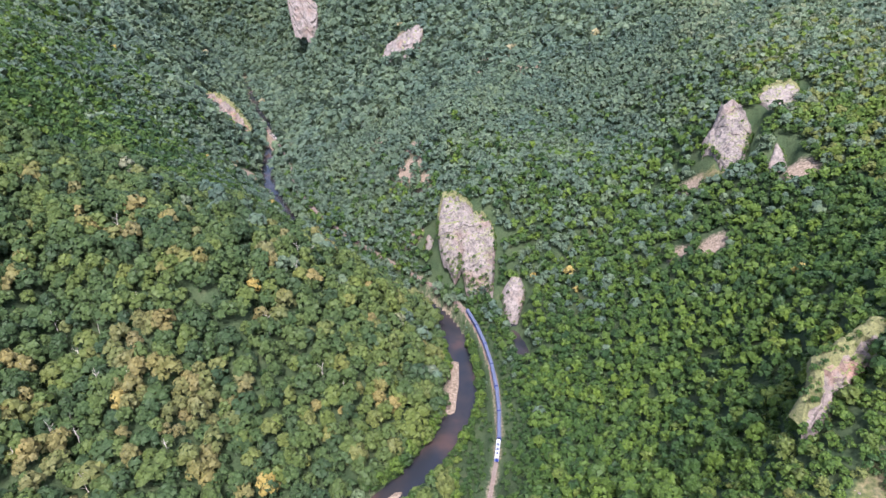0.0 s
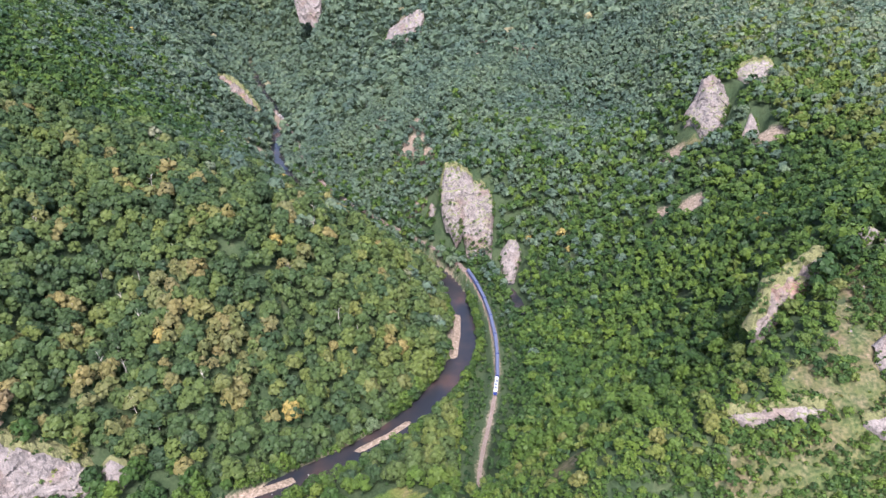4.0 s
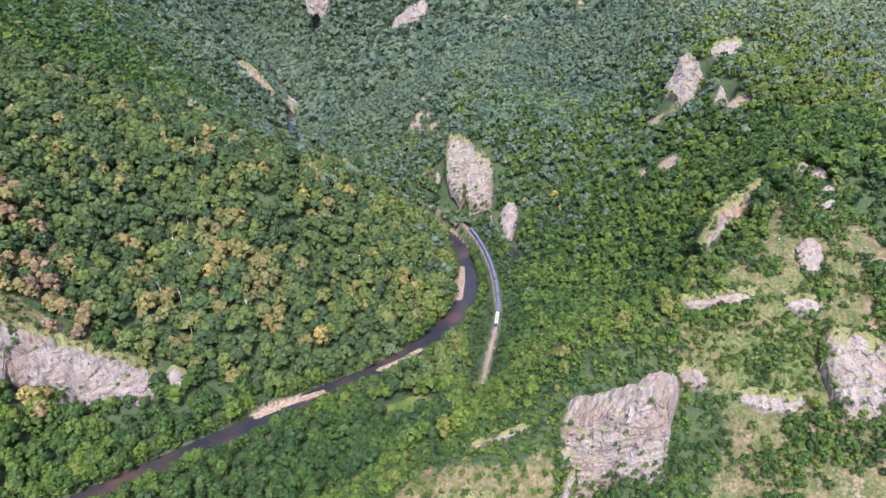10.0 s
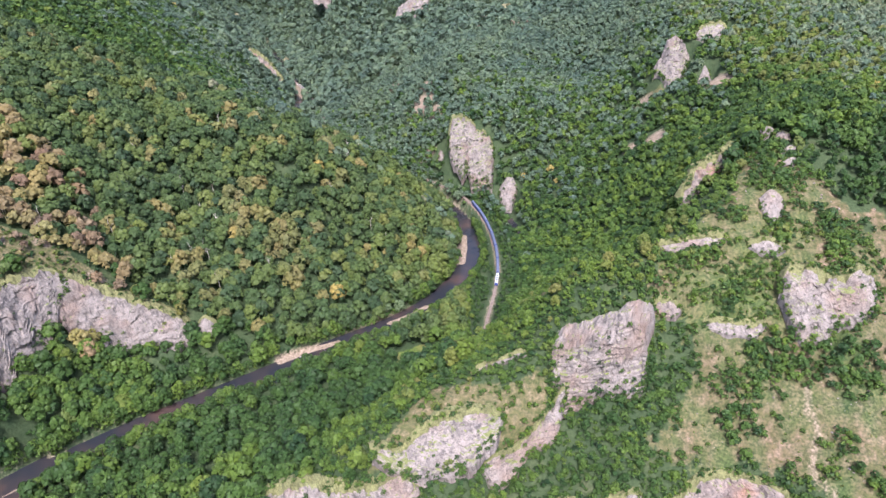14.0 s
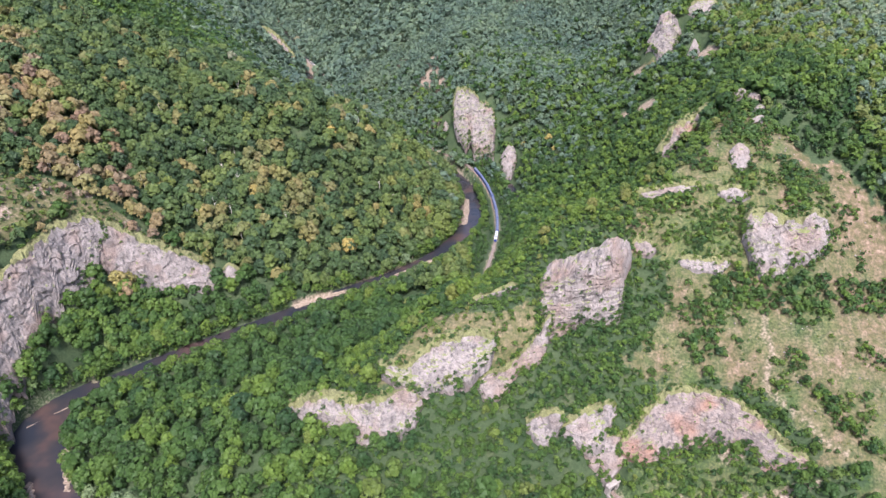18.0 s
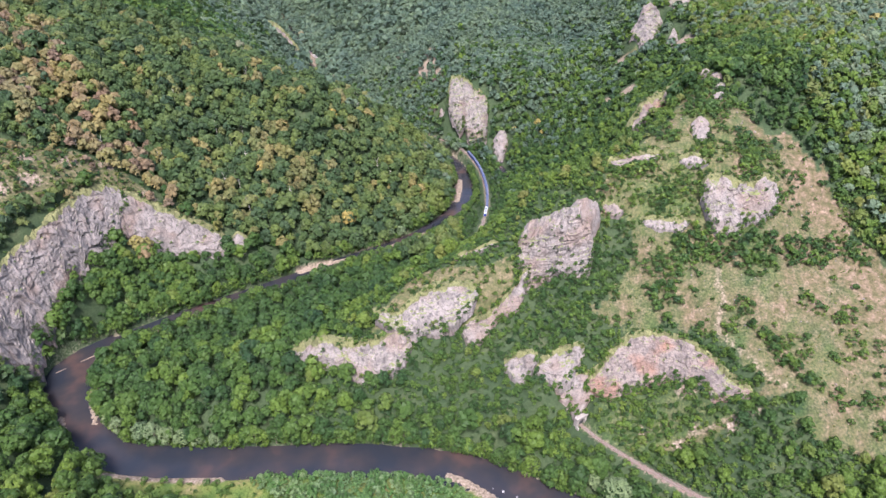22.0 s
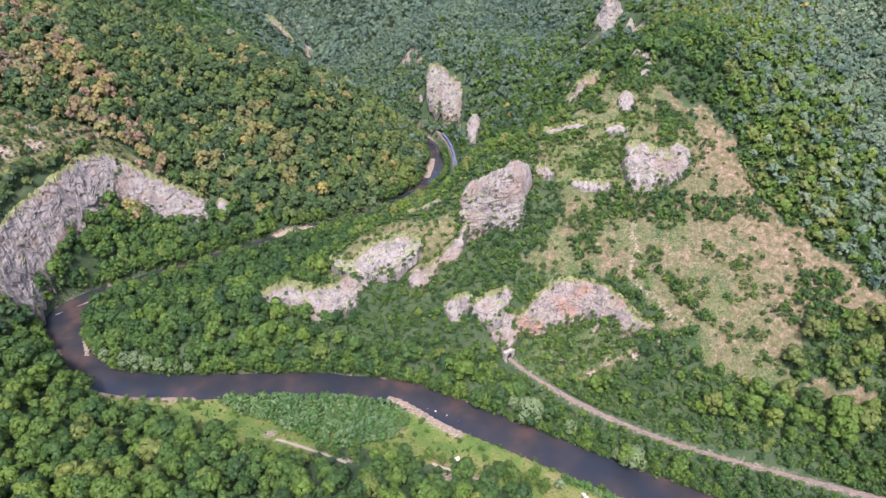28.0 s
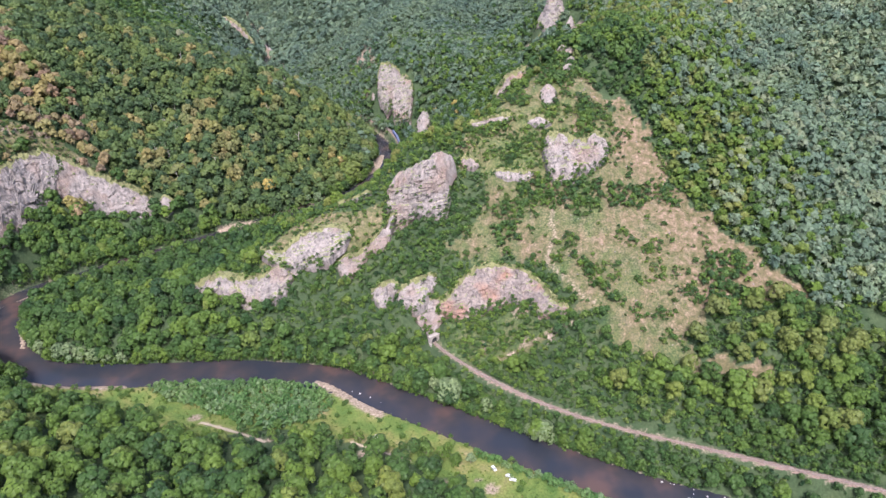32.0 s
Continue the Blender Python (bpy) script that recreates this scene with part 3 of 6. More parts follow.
plan_crag("narrow pale rib running down from the fin", [(53, 74, 88), (48, 70, 84), (44, 66, 78), (37, 60, 73), (30, 56, 66), (22, 52, 60), (14, 48, 61), (4, 46, 56)],
     [(52, 67, 78), (49, 62, 73), (45, 57, 67), (35, 52, 64), (28, 47, 57), (22, 43, 47), (14, 39, 43), (3, 41, 51)],
     rough=1.5, back=4, seed=27)
plan_crag("thin rock crest trailing from the fin", [(0, 86.5, 86.5), (10, 89, 90), (20, 90, 93.5), (32, 91.5, 97.5)], [(0, 85.3, 84.6), (10, 87.6, 88), (20, 88.6, 91.5), (32, 90.2, 95.6)], rough=1.1, back=3, seed=28)
plan_crag("jutting limestone ledge above the wooded tip", [(-117, 46, 30), (-100, 44, 41), (-89, 42, 46), (-76, 40, 44), (-63, 38, 46), (-52, 37, 51), (-39, 36, 59), (-31, 36, 56), (-27, 36, 50)],
     [(-115, 40, 26), (-97, 34, 28), (-80, 28, 29), (-66, 23, 26), (-54, 20, 32), (-41, 21, 38), (-33, 25, 43), (-28, 30, 46), (-26, 33, 47)], rough=1.8, back=10, seed=4)
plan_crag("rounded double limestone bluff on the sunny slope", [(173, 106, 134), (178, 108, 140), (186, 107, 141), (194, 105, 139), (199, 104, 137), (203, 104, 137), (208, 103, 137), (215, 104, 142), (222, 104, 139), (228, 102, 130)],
     [(173, 95, 120), (178, 85, 114), (189, 80, 108), (196, 80, 108), (200, 88, 116), (203, 89, 119), (207, 88, 118), (213, 87, 117), (221, 90, 120), (226, 95, 126)], rough=1.9, back=9, seed=5)
plan_crag("weathered limestone tooth in the scrub", [(175, 150, 163), (181, 151, 167), (189, 149, 163)], [(174, 143, 155), (181, 140, 152), (190, 143, 154)], rough=1.1, back=5, cap=ROCK, seed=6, step=1.4)
plan_crag("jagged limestone rib climbing to the summit", [(138, 178, 150), (146, 184, 160), (152, 196, 163), (168, 204, 168), (184, 210, 176)],
     [(139, 173, 144), (147, 179, 154), (156, 189, 157), (169, 197, 163), (184, 204, 172)], mat=RED_ROCK, rough=2.2, back=8, seed=7, flute=0.6)
broken_crag(((0, 0.16), (0.24, 0.42), (0.5, 0.62), (0.72, 0.84)), "crumbling limestone comb below the summit", [(196, 214, 184), (204, 204, 187), (204, 190, 184), (199, 178, 178), (192, 168, 172)],
     [(193.2, 211.9, 180.5), (201.2, 202.6, 183.5), (200.5, 189.3, 180.5), (196.2, 178.0, 175.2), (189.9, 168.0, 169.2)], rough=1.7, back=7, cap=ROCK, seed=8)
plan_crag("grassy limestone scarp across the shoulder", [(112, 138, 138), (126, 136, 143), (140, 134, 147), (152, 132, 149)], [(112.0, 133.6, 133.1), (126.5, 131.1, 137.5), (140.6, 129.1, 142.1), (152.6, 127.6, 144.1)],
     rough=1.4, back=7, seed=9)
plan_crag("short broken scarp in the grass", [(162, 128, 147), (172, 126, 148), (182, 124, 147)], [(162.0, 124.2, 142.6), (172.0, 121.6, 142.5), (182.6, 120.2, 142.1)], rough=1.1, back=5, seed=10)
plan_crag("flat limestone step between bushes", [(132, 98, 113), (144, 95, 114), (158, 93, 113), (166, 95, 115)], [(132.0, 93.8, 108.8), (144.6, 90.8, 108.6), (158.6, 88.2, 107.0), (166.6, 90.8, 109.6)], rough=1.2, back=6, seed=11)
plan_crag("small pinkish crag at the spur shoulder", [(104, 106, 118), (112, 108, 121), (122, 105, 117)], [(104.0, 101.8, 114.4), (112.6, 102.0, 114.4), (122.6, 100.8, 112.2)], mat=RED_ROCK, rough=1.0, back=5, seed=12)
plan_crag("stepped grey limestone crag above the railway", [(34, 27, 42), (44, 27, 47), (50, 26, 50), (56, 25, 51)], [(34, 20, 33), (44, 17, 34), (50, 16, 36), (57, 18, 40)], rough=1.5, back=6, seed=13)
plan_crag("ragged grey limestone step beside the quarry", [(54, 21, 43), (62, 23, 49), (74, 26, 54), (86, 27, 57)], [(54, 13, 33), (64, 11, 34), (76, 11, 38), (87, 15, 42)], rough=1.6, back=6, seed=33)
plan_crag("low tilted rock slab at the track cutting", [(66, 14, 32), (72, 16, 35), (78, 17, 37)], [(68, 8, 25), (74, 7, 25), (80, 8, 27)], rough=0.9, back=4, seed=34)
plan_crag("rust-red quarried rock face over the tunnel", [(86, 13, 36), (94, 17, 43), (106, 26, 52), (116, 32, 58), (128, 33, 60), (140, 31, 61), (152, 25, 60), (162, 17, 58), (172, 2, 53), (184, -11, 51)],
     [(90, 6, 22), (97, 6, 25), (106, 9, 28), (118, 14, 31), (128, 17, 34), (140, 15, 36), (150, 10, 40), (158, 2, 41), (166, -6, 42), (180, -16, 45)], mat=RED_ROCK, rough=1.7, back=8, seed=14, name="quarry_face")
plan_crag("sloping pale rock apron over the tunnel mouth", [(74, 16, 38), (82, 17, 40), (89, 17, 40), (97, 15, 37)], [(72, 7.5, 21), (78, 6.5, 19.6), (83, 5.2, 19.2), (89, 3.5, 18)],
     rough=0.8, back=5, seed=31)
plan_crag("high white limestone pillar on the far bank", [(-5, 530, 64), (0, 544, 80), (14, 546, 81), (22, 543, 76), (29, 540, 69), (42, 532, 64), (49, 520, 56)],
     [(-6, 508, 32), (3, 500, 32), (16, 490, 28), (22, 485, 21), (29, 480, 14), (40, 474, 8), (50, 480, 24)], rough=2.6, back=14, seed=15)
plan_crag("leaning limestone needle by the river", [(53, 474, 18), (61, 476, 31), (68, 474, 32), (73, 469, 24)],
     [(51, 462, 10), (57, 455, 4), (65, 452, 1), (72, 457, 10)], rough=1.3, back=6, cap=ROCK, seed=16, step=1.6)
plan_crag("slim limestone stack beside the gorge", [(-18, 548, 30), (-14, 549, 36), (-9, 547, 32)], [(-18, 540, 12), (-14, 538, 12), (-9, 538, 14)], rough=0.9, back=4, cap=ROCK, seed=17, step=1.5)
plan_crag("bold pale crag high in the far forest", [(217, 498, 148), (226, 504, 159), (232, 510, 176), (242, 511, 180), (252, 508, 170), (257, 500, 157)],
     [(213, 484, 146), (220, 477, 139), (228, 469, 134), (238, 467, 140), (246, 473, 149), (251, 484, 155)], rough=2.6, back=10, cap=ROCK, seed=18)
plan_crag("flat-topped pale crag in the far forest", [(263, 520, 181), (269, 524, 187), (279, 528, 192), (292, 528, 194), (300, 523, 189)],
     [(260, 508, 177), (267, 504, 174), (277, 504, 173), (288, 507, 178), (296, 513, 184)], rough=1.8, back=8, seed=19)
plan_crag("thin rock spine among the far trees", [(246, 440, 152), (252, 448, 160), (256, 456, 166)], [(250, 434, 146), (256, 440, 150), (262, 448, 156)], rough=1.0, back=4, cap=ROCK, seed=20)
plan_crag("grey cliff on the far bend of the river", [(-388, 950, 61), (-362, 948, 70), (-339, 944, 68), (-321, 936, 56), (-305, 920, 45), (-286, 900, 29)],
     [(-384, 928, 48), (-358, 916, 38), (-336, 904, 24), (-317, 892, 16), (-299, 882, 13), (-284, 878, 16)], mat=RED_ROCK, rough=3.2, back=12, seed=21, step=2.5, flute=0.6)
plan_crag("pale bluff at the head of the gorge", [(-90, 985, 128), (-66, 980, 146), (-44, 975, 160), (-30, 980, 166)], [(-96, 960, 104), (-72, 950, 116), (-46, 944, 130), (-28, 950, 140)], rough=4.0, back=14, cap=ROCK, seed=22, step=4)
plan_crag("misty far limestone wall", [(-180, 1240, 190), (-140, 1230, 212), (-90, 1225, 220), (-40, 1230, 226)], [(-180, 1200, 150), (-140, 1190, 165), (-90, 1180, 178), (-40, 1190, 190)], rough=6, back=20, cap=ROCK, seed=23, step=6)
plan_crag("far grey cliff on the wooded ridge", [(-300, 1290, 170), (-270, 1280, 172), (-240, 1270, 150)], [(-292, 1262, 116), (-262, 1250, 108), (-236, 1246, 100)], rough=5, back=18, cap=ROCK, seed=24, step=5)
plan_crag("low cracked ledge at the river cliff", [(-204, 204, 34), (-198, 205, 37), (-190, 206, 32)], [(-204, 196, 22), (-197, 194, 20), (-189, 197, 20)], rough=1.0, back=5, seed=26, step=1.6)


# ---- covers of the land, as outlines on the plan ----
SUNNY = [(196, 200), (225, 152), (255, 128), (272, 89), (308, 33), (346, -4), (356, -12), (331, -16), (300, -14), (284, -20), (262, -32), (264, -40), (290, -48), (314, -60), (305, -68), (282, -60), (252, -54), (232, -44), (205, -30), (186, -12),
         (176, 20), (150, 36), (112, 38), (96, 48), (108, 66), (128, 84), (124, 98), (98, 102), (106, 122), (144, 155), (176, 177), (191, 212)]
SPUR_TURF = [(-58, 44), (-20, 84), (18, 76), (40, 84), (44, 62), (8, 46), (-40, 40)]
TERRACE = [(-235, -30), (-180, -30), (-110, -30), (-30, -29), (20, -40), (55, -58), (90, -76), (150, -106), (230, -148), (300, -180), (240, -230), (140, -170),
           (96, -124), (40, -96), (-20, -84), (-60, -100), (-100, -90), (-140, -66), (-200, -52)]
SKIRT = [(198, 472), (214, 466), (228, 460), (224, 474), (213, 486), (202, 486)]
BARE_SPOTS = [(256, 420, 9), (196, 400, 8), (178, 412, 6), (-40, 655, 8), (-33, 690, 5), (-20, 625, 6), (-30, 560, 5)]
KNOLL = [(41, 137), (47, 144), (58, 147), (64, 141), (56, 134), (46, 132)]
GLADE = [(-52, 205), (-28, 214), (-8, 196), (-26, 176), (-52, 184)]
HEATH = [(-262, 203), (-285, 208), (-320, 206), (-380, 192), (-420, 180), (-420, 90), (-340, 100), (-318, 130), (-306, 168)]
THICKET = [(-130, -37), (-100, -33), (-60, -30.5), (-30, -30), (-12, -33), (4, -44), (14, -58), (4, -72), (-24, -86), (-50, -80), (-66, -70), (-100, -54)]
QUARRY = [(78, -2), (118, 14), (150, 8), (178, -16), (150, -30), (110, -26)]
QUARRY_TURF = [(118, -12), (132, -14), (150, -13), (172, -15), (176, -21), (152, -22), (140, -22), (126, -18)]
SCREE = [[(184, -19), (164, -17), (148, -15)], [(126, -7), (120, -5)]]
PATHS = [[(-72, -80), (-56, -86), (-40, -93), (-22, -103)],
         [(30, -94), (46, -100), (58, -104), (70, -108)],
         [(178, 64), (176, 54), (178, 44), (170, 30), (178, 18), (186, 8), (192, -2), (200, -10)]]


def sunny_at(x, y):
    """The dry slope, with a ragged rim."""
    wob = np.array([(noise.noise((a / 14, b / 14, 1.0)) * 9 + noise.noise((a / 5, b / 5, 4.0)) * 5, noise.noise((a / 14, b / 14, 8.0)) * 9 + noise.noise((a / 5, b / 5, 6.0)) * 5) if 40 < a < 380 and -60 < b < 230 else (0, 0)
                    for a, b in zip(x, y)])
    return inside(SUNNY, x + wob[:, 0], y + wob[:, 1])


def near_line(points, x, y, step=3.0):
    return away(fine(points, step), x, y)[0]


def covers(x, y):
    """Dry meadow, lush grass and bare earth at the places, 0 to 1."""
    sunny, turf, terrace = sunny_at(x, y), inside(SPUR_TURF, x, y), inside(TERRACE, x, y)
    turf |= inside(KNOLL, x, y) | inside(SKIRT, x, y) | inside(QUARRY_TURF, x, y)
    glade, quarry = inside(GLADE, x, y), inside(QUARRY, x, y)
    heath = inside(HEATH, x, y)
    wave = np.array([0.7 * noise.noise((a / 24, b / 24, 2.0)) + 0.6 * noise.noise((a / 8, b / 8, 3.0)) if s else 0.0 for a, b, s in zip(x, y, sunny)])
    worn = smooth(30, 110, (x - 170) * 0.75 + (y - 40) * 0.25)
    fresh = smooth(45, 105, y - (x - 150) * 0.25) * (1 - smooth(205, 240, x))
    dry = np.where(sunny, 0.5 + wave * 0.5 + worn * 0.48 - 0.08 * fresh, np.where(turf, 0.55, np.where(heath, 0.55, 0)))
    lush = np.where(terrace, 1.0, np.where(glade, 0.9, np.where(sunny, 0.4 + 0.06 * fresh, 0) + np.where(turf | heath, 0.5, np.where(quarry, 0.35, 0))))
    d, i = away(RIVER_LINE, x, y)
    rim = d - river_half(i)
    bare = np.where((rim > -3) & (rim < 2.0), 0.24, 0)
    shingle = (y > 190) & (y < 420) & (x < RIVER_LINE[i, 0] + (RIVER_LINE[i, 1] - y) * 0.3) & (rim > -3) & (rim < 3.0)
    bare = np.where(shingle, 0.2 + 0.35 * np.sin(RIVER_LINE[i, 1] / 17.0), bare)
    bare = np.where(rim < -2, 0.7, bare)
    for bx, by, rx, ry in BARS:
        bare = np.maximum(bare, 0.9 - smooth(0.6, 1.3, np.hypot((x - bx) / rx, (y - by) / ry)) * 0.9)
    for line, wide in SHOALS:
        bare = np.maximum(bare, 0.9 - 0.9 * smooth(0.6, 1.9, away(fine(line, 2.0), x, y)[0] / wide))
    for p in PATHS + SCREE:
        bare = np.maximum(bare, 0.6 * (1 - smooth(0.6, 3.4, near_line(p, x, y))))
    rail, _ = away(RAIL_LINE, x, y)
    bare = np.maximum(bare, 0.5 * (1 - smooth(2.4, 4.2, rail)) * (height_plain(x, y) < 20))
    for sx, sy, r in ((-40, 655, 26), (-33, 690, 16), (-20, 625, 18), (-30, 560, 14), (-80, 752, 14), (196, 400, 14), (178, 412, 10), (256, 420, 15), (60, 840, 40),
                      (105, 812, 30), (-60, 985, 30), (152, 12, 12), (200, 478, 16), (152, -13, 4), (170, -21, 5), (141, -18, 4), (121, -9, 4), (120, -129, 6), (92, -126, 5), (112, -122, 3), (-78, -74, 6), (-20, -98, 4), (40, -104, 5), (-330, 150, 10), (-345, 175, 9), (-322, 190, 9), (-300, 205, 8), (-345, 130, 12), (-268, 200, 8), (-360, 215, 12)):
        bare = np.maximum(bare, 0.85 * (1 - smooth(0.4, 1.1, np.hypot(x - sx, y - sy) / r)))
    return dry, lush, np.clip(bare, 0, 1)


def height_plain(x, y):
    return height(x, y)


# ---- the ground: one sheet, fine in the gorge and coarse towards the horizon ----
def spread(a, b, step, lo, hi):
    """Even steps from a to b, then widening ones out to lo and hi."""
    mid = list(np.arange(a, b + 0.1, step))
    s, up = step, [mid[-1]]
    while up[-1] < hi:
        s *= 1.12
        up.append(up[-1] + s)
    s, down = step, [mid[0]]
    while down[-1] > lo:
        s *= 1.12
        down.append(down[-1] - s)
    return np.array(down[:0:-1] + mid + up[1:])


gx, gy = spread(-350, 390, 3.2, -4200, 4200), np.concatenate([spread(-170, 420, 3.2, -3000, 420)[:-1], spread(424, 960, 6.0, 424, 4600)])
GX, GY = np.meshgrid(gx, gy)
flat_x, flat_y = GX.ravel(), GY.ravel()
flat_z = height(flat_x, flat_y)
rough = np.array([noise.fractal((x / 60, y / 60, 0), 1.0, 2.0, 4) for x, y in zip(flat_x, flat_y)])
wet, wi = away(RIVER_LINE, flat_x, flat_y)
track, _ = away(RAIL_LINE, flat_x, flat_y)
calm = smooth(4, 40, wet - 10) * smooth(6, 30, track) * np.where(inside(TERRACE, flat_x, flat_y), 0.15, 1)
# gullies down the hill across the river
across = 0.8 * flat_x + 0.6 * flat_y + rough * 22
furrow = (0.5 + 0.5 * np.cos((across + 70) * 2 * math.pi / 62)) ** 2
on_hill = smooth(30, 90, wet) * smooth(-10, -60, flat_x + (flat_y - 330) * 0.3) * smooth(205, 250, flat_y) * (1 - smooth(480, 560, flat_y)) * (1 - smooth(380, 460, -flat_x))
flat_z = cut_back(flat_x, flat_y, flat_z + rough * 2.6 * calm + on_hill * (3.0 - 9.0 * furrow))
rows_n, cols_n = GX.shape
k = np.arange(rows_n * cols_n).reshape(rows_n, cols_n)
quads = np.stack([k[:-1, :-1], k[:-1, 1:], k[1:, 1:], k[1:, :-1]], -1).reshape(-1, 4)
dry_v, lush_v, bare_v = covers(flat_x, flat_y)
ground = new("ground", mesh_of("ground", np.c_[flat_x, flat_y, flat_z], quads, GROUND, True, dry=dry_v, lush=lush_v, bare=bare_v))
tagged(ground, "steep gorge land with dry grass, litter and bare earth", "ground", kind="structure")


def ground_z(x, y):
    """The ground sheet's height by its own grid."""
    x, y = np.atleast_1d(x).astype(float), np.atleast_1d(y).astype(float)
    i, j = np.clip(np.searchsorted(gx, x) - 1, 0, len(gx) - 2), np.clip(np.searchsorted(gy, y) - 1, 0, len(gy) - 2)
    u, v = (x - gx[i]) / (gx[i + 1] - gx[i]), (y - gy[j]) / (gy[j + 1] - gy[j])
    Z = flat_z.reshape(rows_n, cols_n)
    return Z[j, i] * (1 - u) * (1 - v) + Z[j, i + 1] * u * (1 - v) + Z[j + 1, i] * (1 - u) * v + Z[j + 1, i + 1] * u * v


# ---- the river ----
def ribbon(line, half, z, lift=None):
    """Left and right edges of a band along a line, as corners and faces."""
    p = np.asarray(line)[:, :2]
    d = np.gradient(p, axis=0)
    side = np.c_[-d[:, 1], d[:, 0]] / np.hypot(d[:, 0], d[:, 1])[:, None]
    half = np.broadcast_to(half, len(p))[:, None]
    v = np.stack([p + side * half, p + side * half * .33, p - side * half * .33, p - side * half], 1)
    n = len(p)
    v = np.concatenate([v, np.broadcast_to(np.reshape(z, (-1, 1, 1)), (n, 4, 1))], 2).reshape(-1, 3)
    i = np.arange(n - 1)[:, None] * 4 + np.arange(3)[None]
    return v, np.stack([i, i + 1, i + 5, i + 4], -1).reshape(-1, 4)


keep = RIVER_LINE
rv, rf = ribbon(keep, river_half(np.arange(len(keep))) + 3.0, 0.0)
tagged(new("water", mesh_of("water", rv, rf, WATER, True)), "brown shallow river winding through the gorge", "river", kind="structure")

sv, sf = ribbon(fine(STREAM, 3.0), 7.0, 0.05)
tagged(new("stream", mesh_of("stream", sv, sf, WATER, True)), "dark narrow side stream under the rock needle", "stream", kind="structure")


def lane(name, label, line, half):
    """A trodden track draped over the ground."""
    p = fine(soften(line), 1.5)
    v, f = ribbon(p, half * (1 + 0.25 * np.array([noise.noise((a / 6, b / 6, 2.0)) for a, b in p[:, :2]])), 0.0)
    v[:, 2] = ground_z(v[:, 0], v[:, 1]) + 0.22
    tagged(new(name, mesh_of(name, v, f, TRACK, True)), label, "path", kind="structure")


lane("dirt_track", "pale dirt track through the riverside meadow", PATHS[0], 1.25)
lane("side_track", "short pale side track in the meadow", PATHS[1], 0.9)


# ---- rock: lofted crags with broken faces, rooted in the slope ----
ROCK_SPOTS, LEDGES, CAPS, FEET, ENDS = [], [], [], [], []


UP = 8


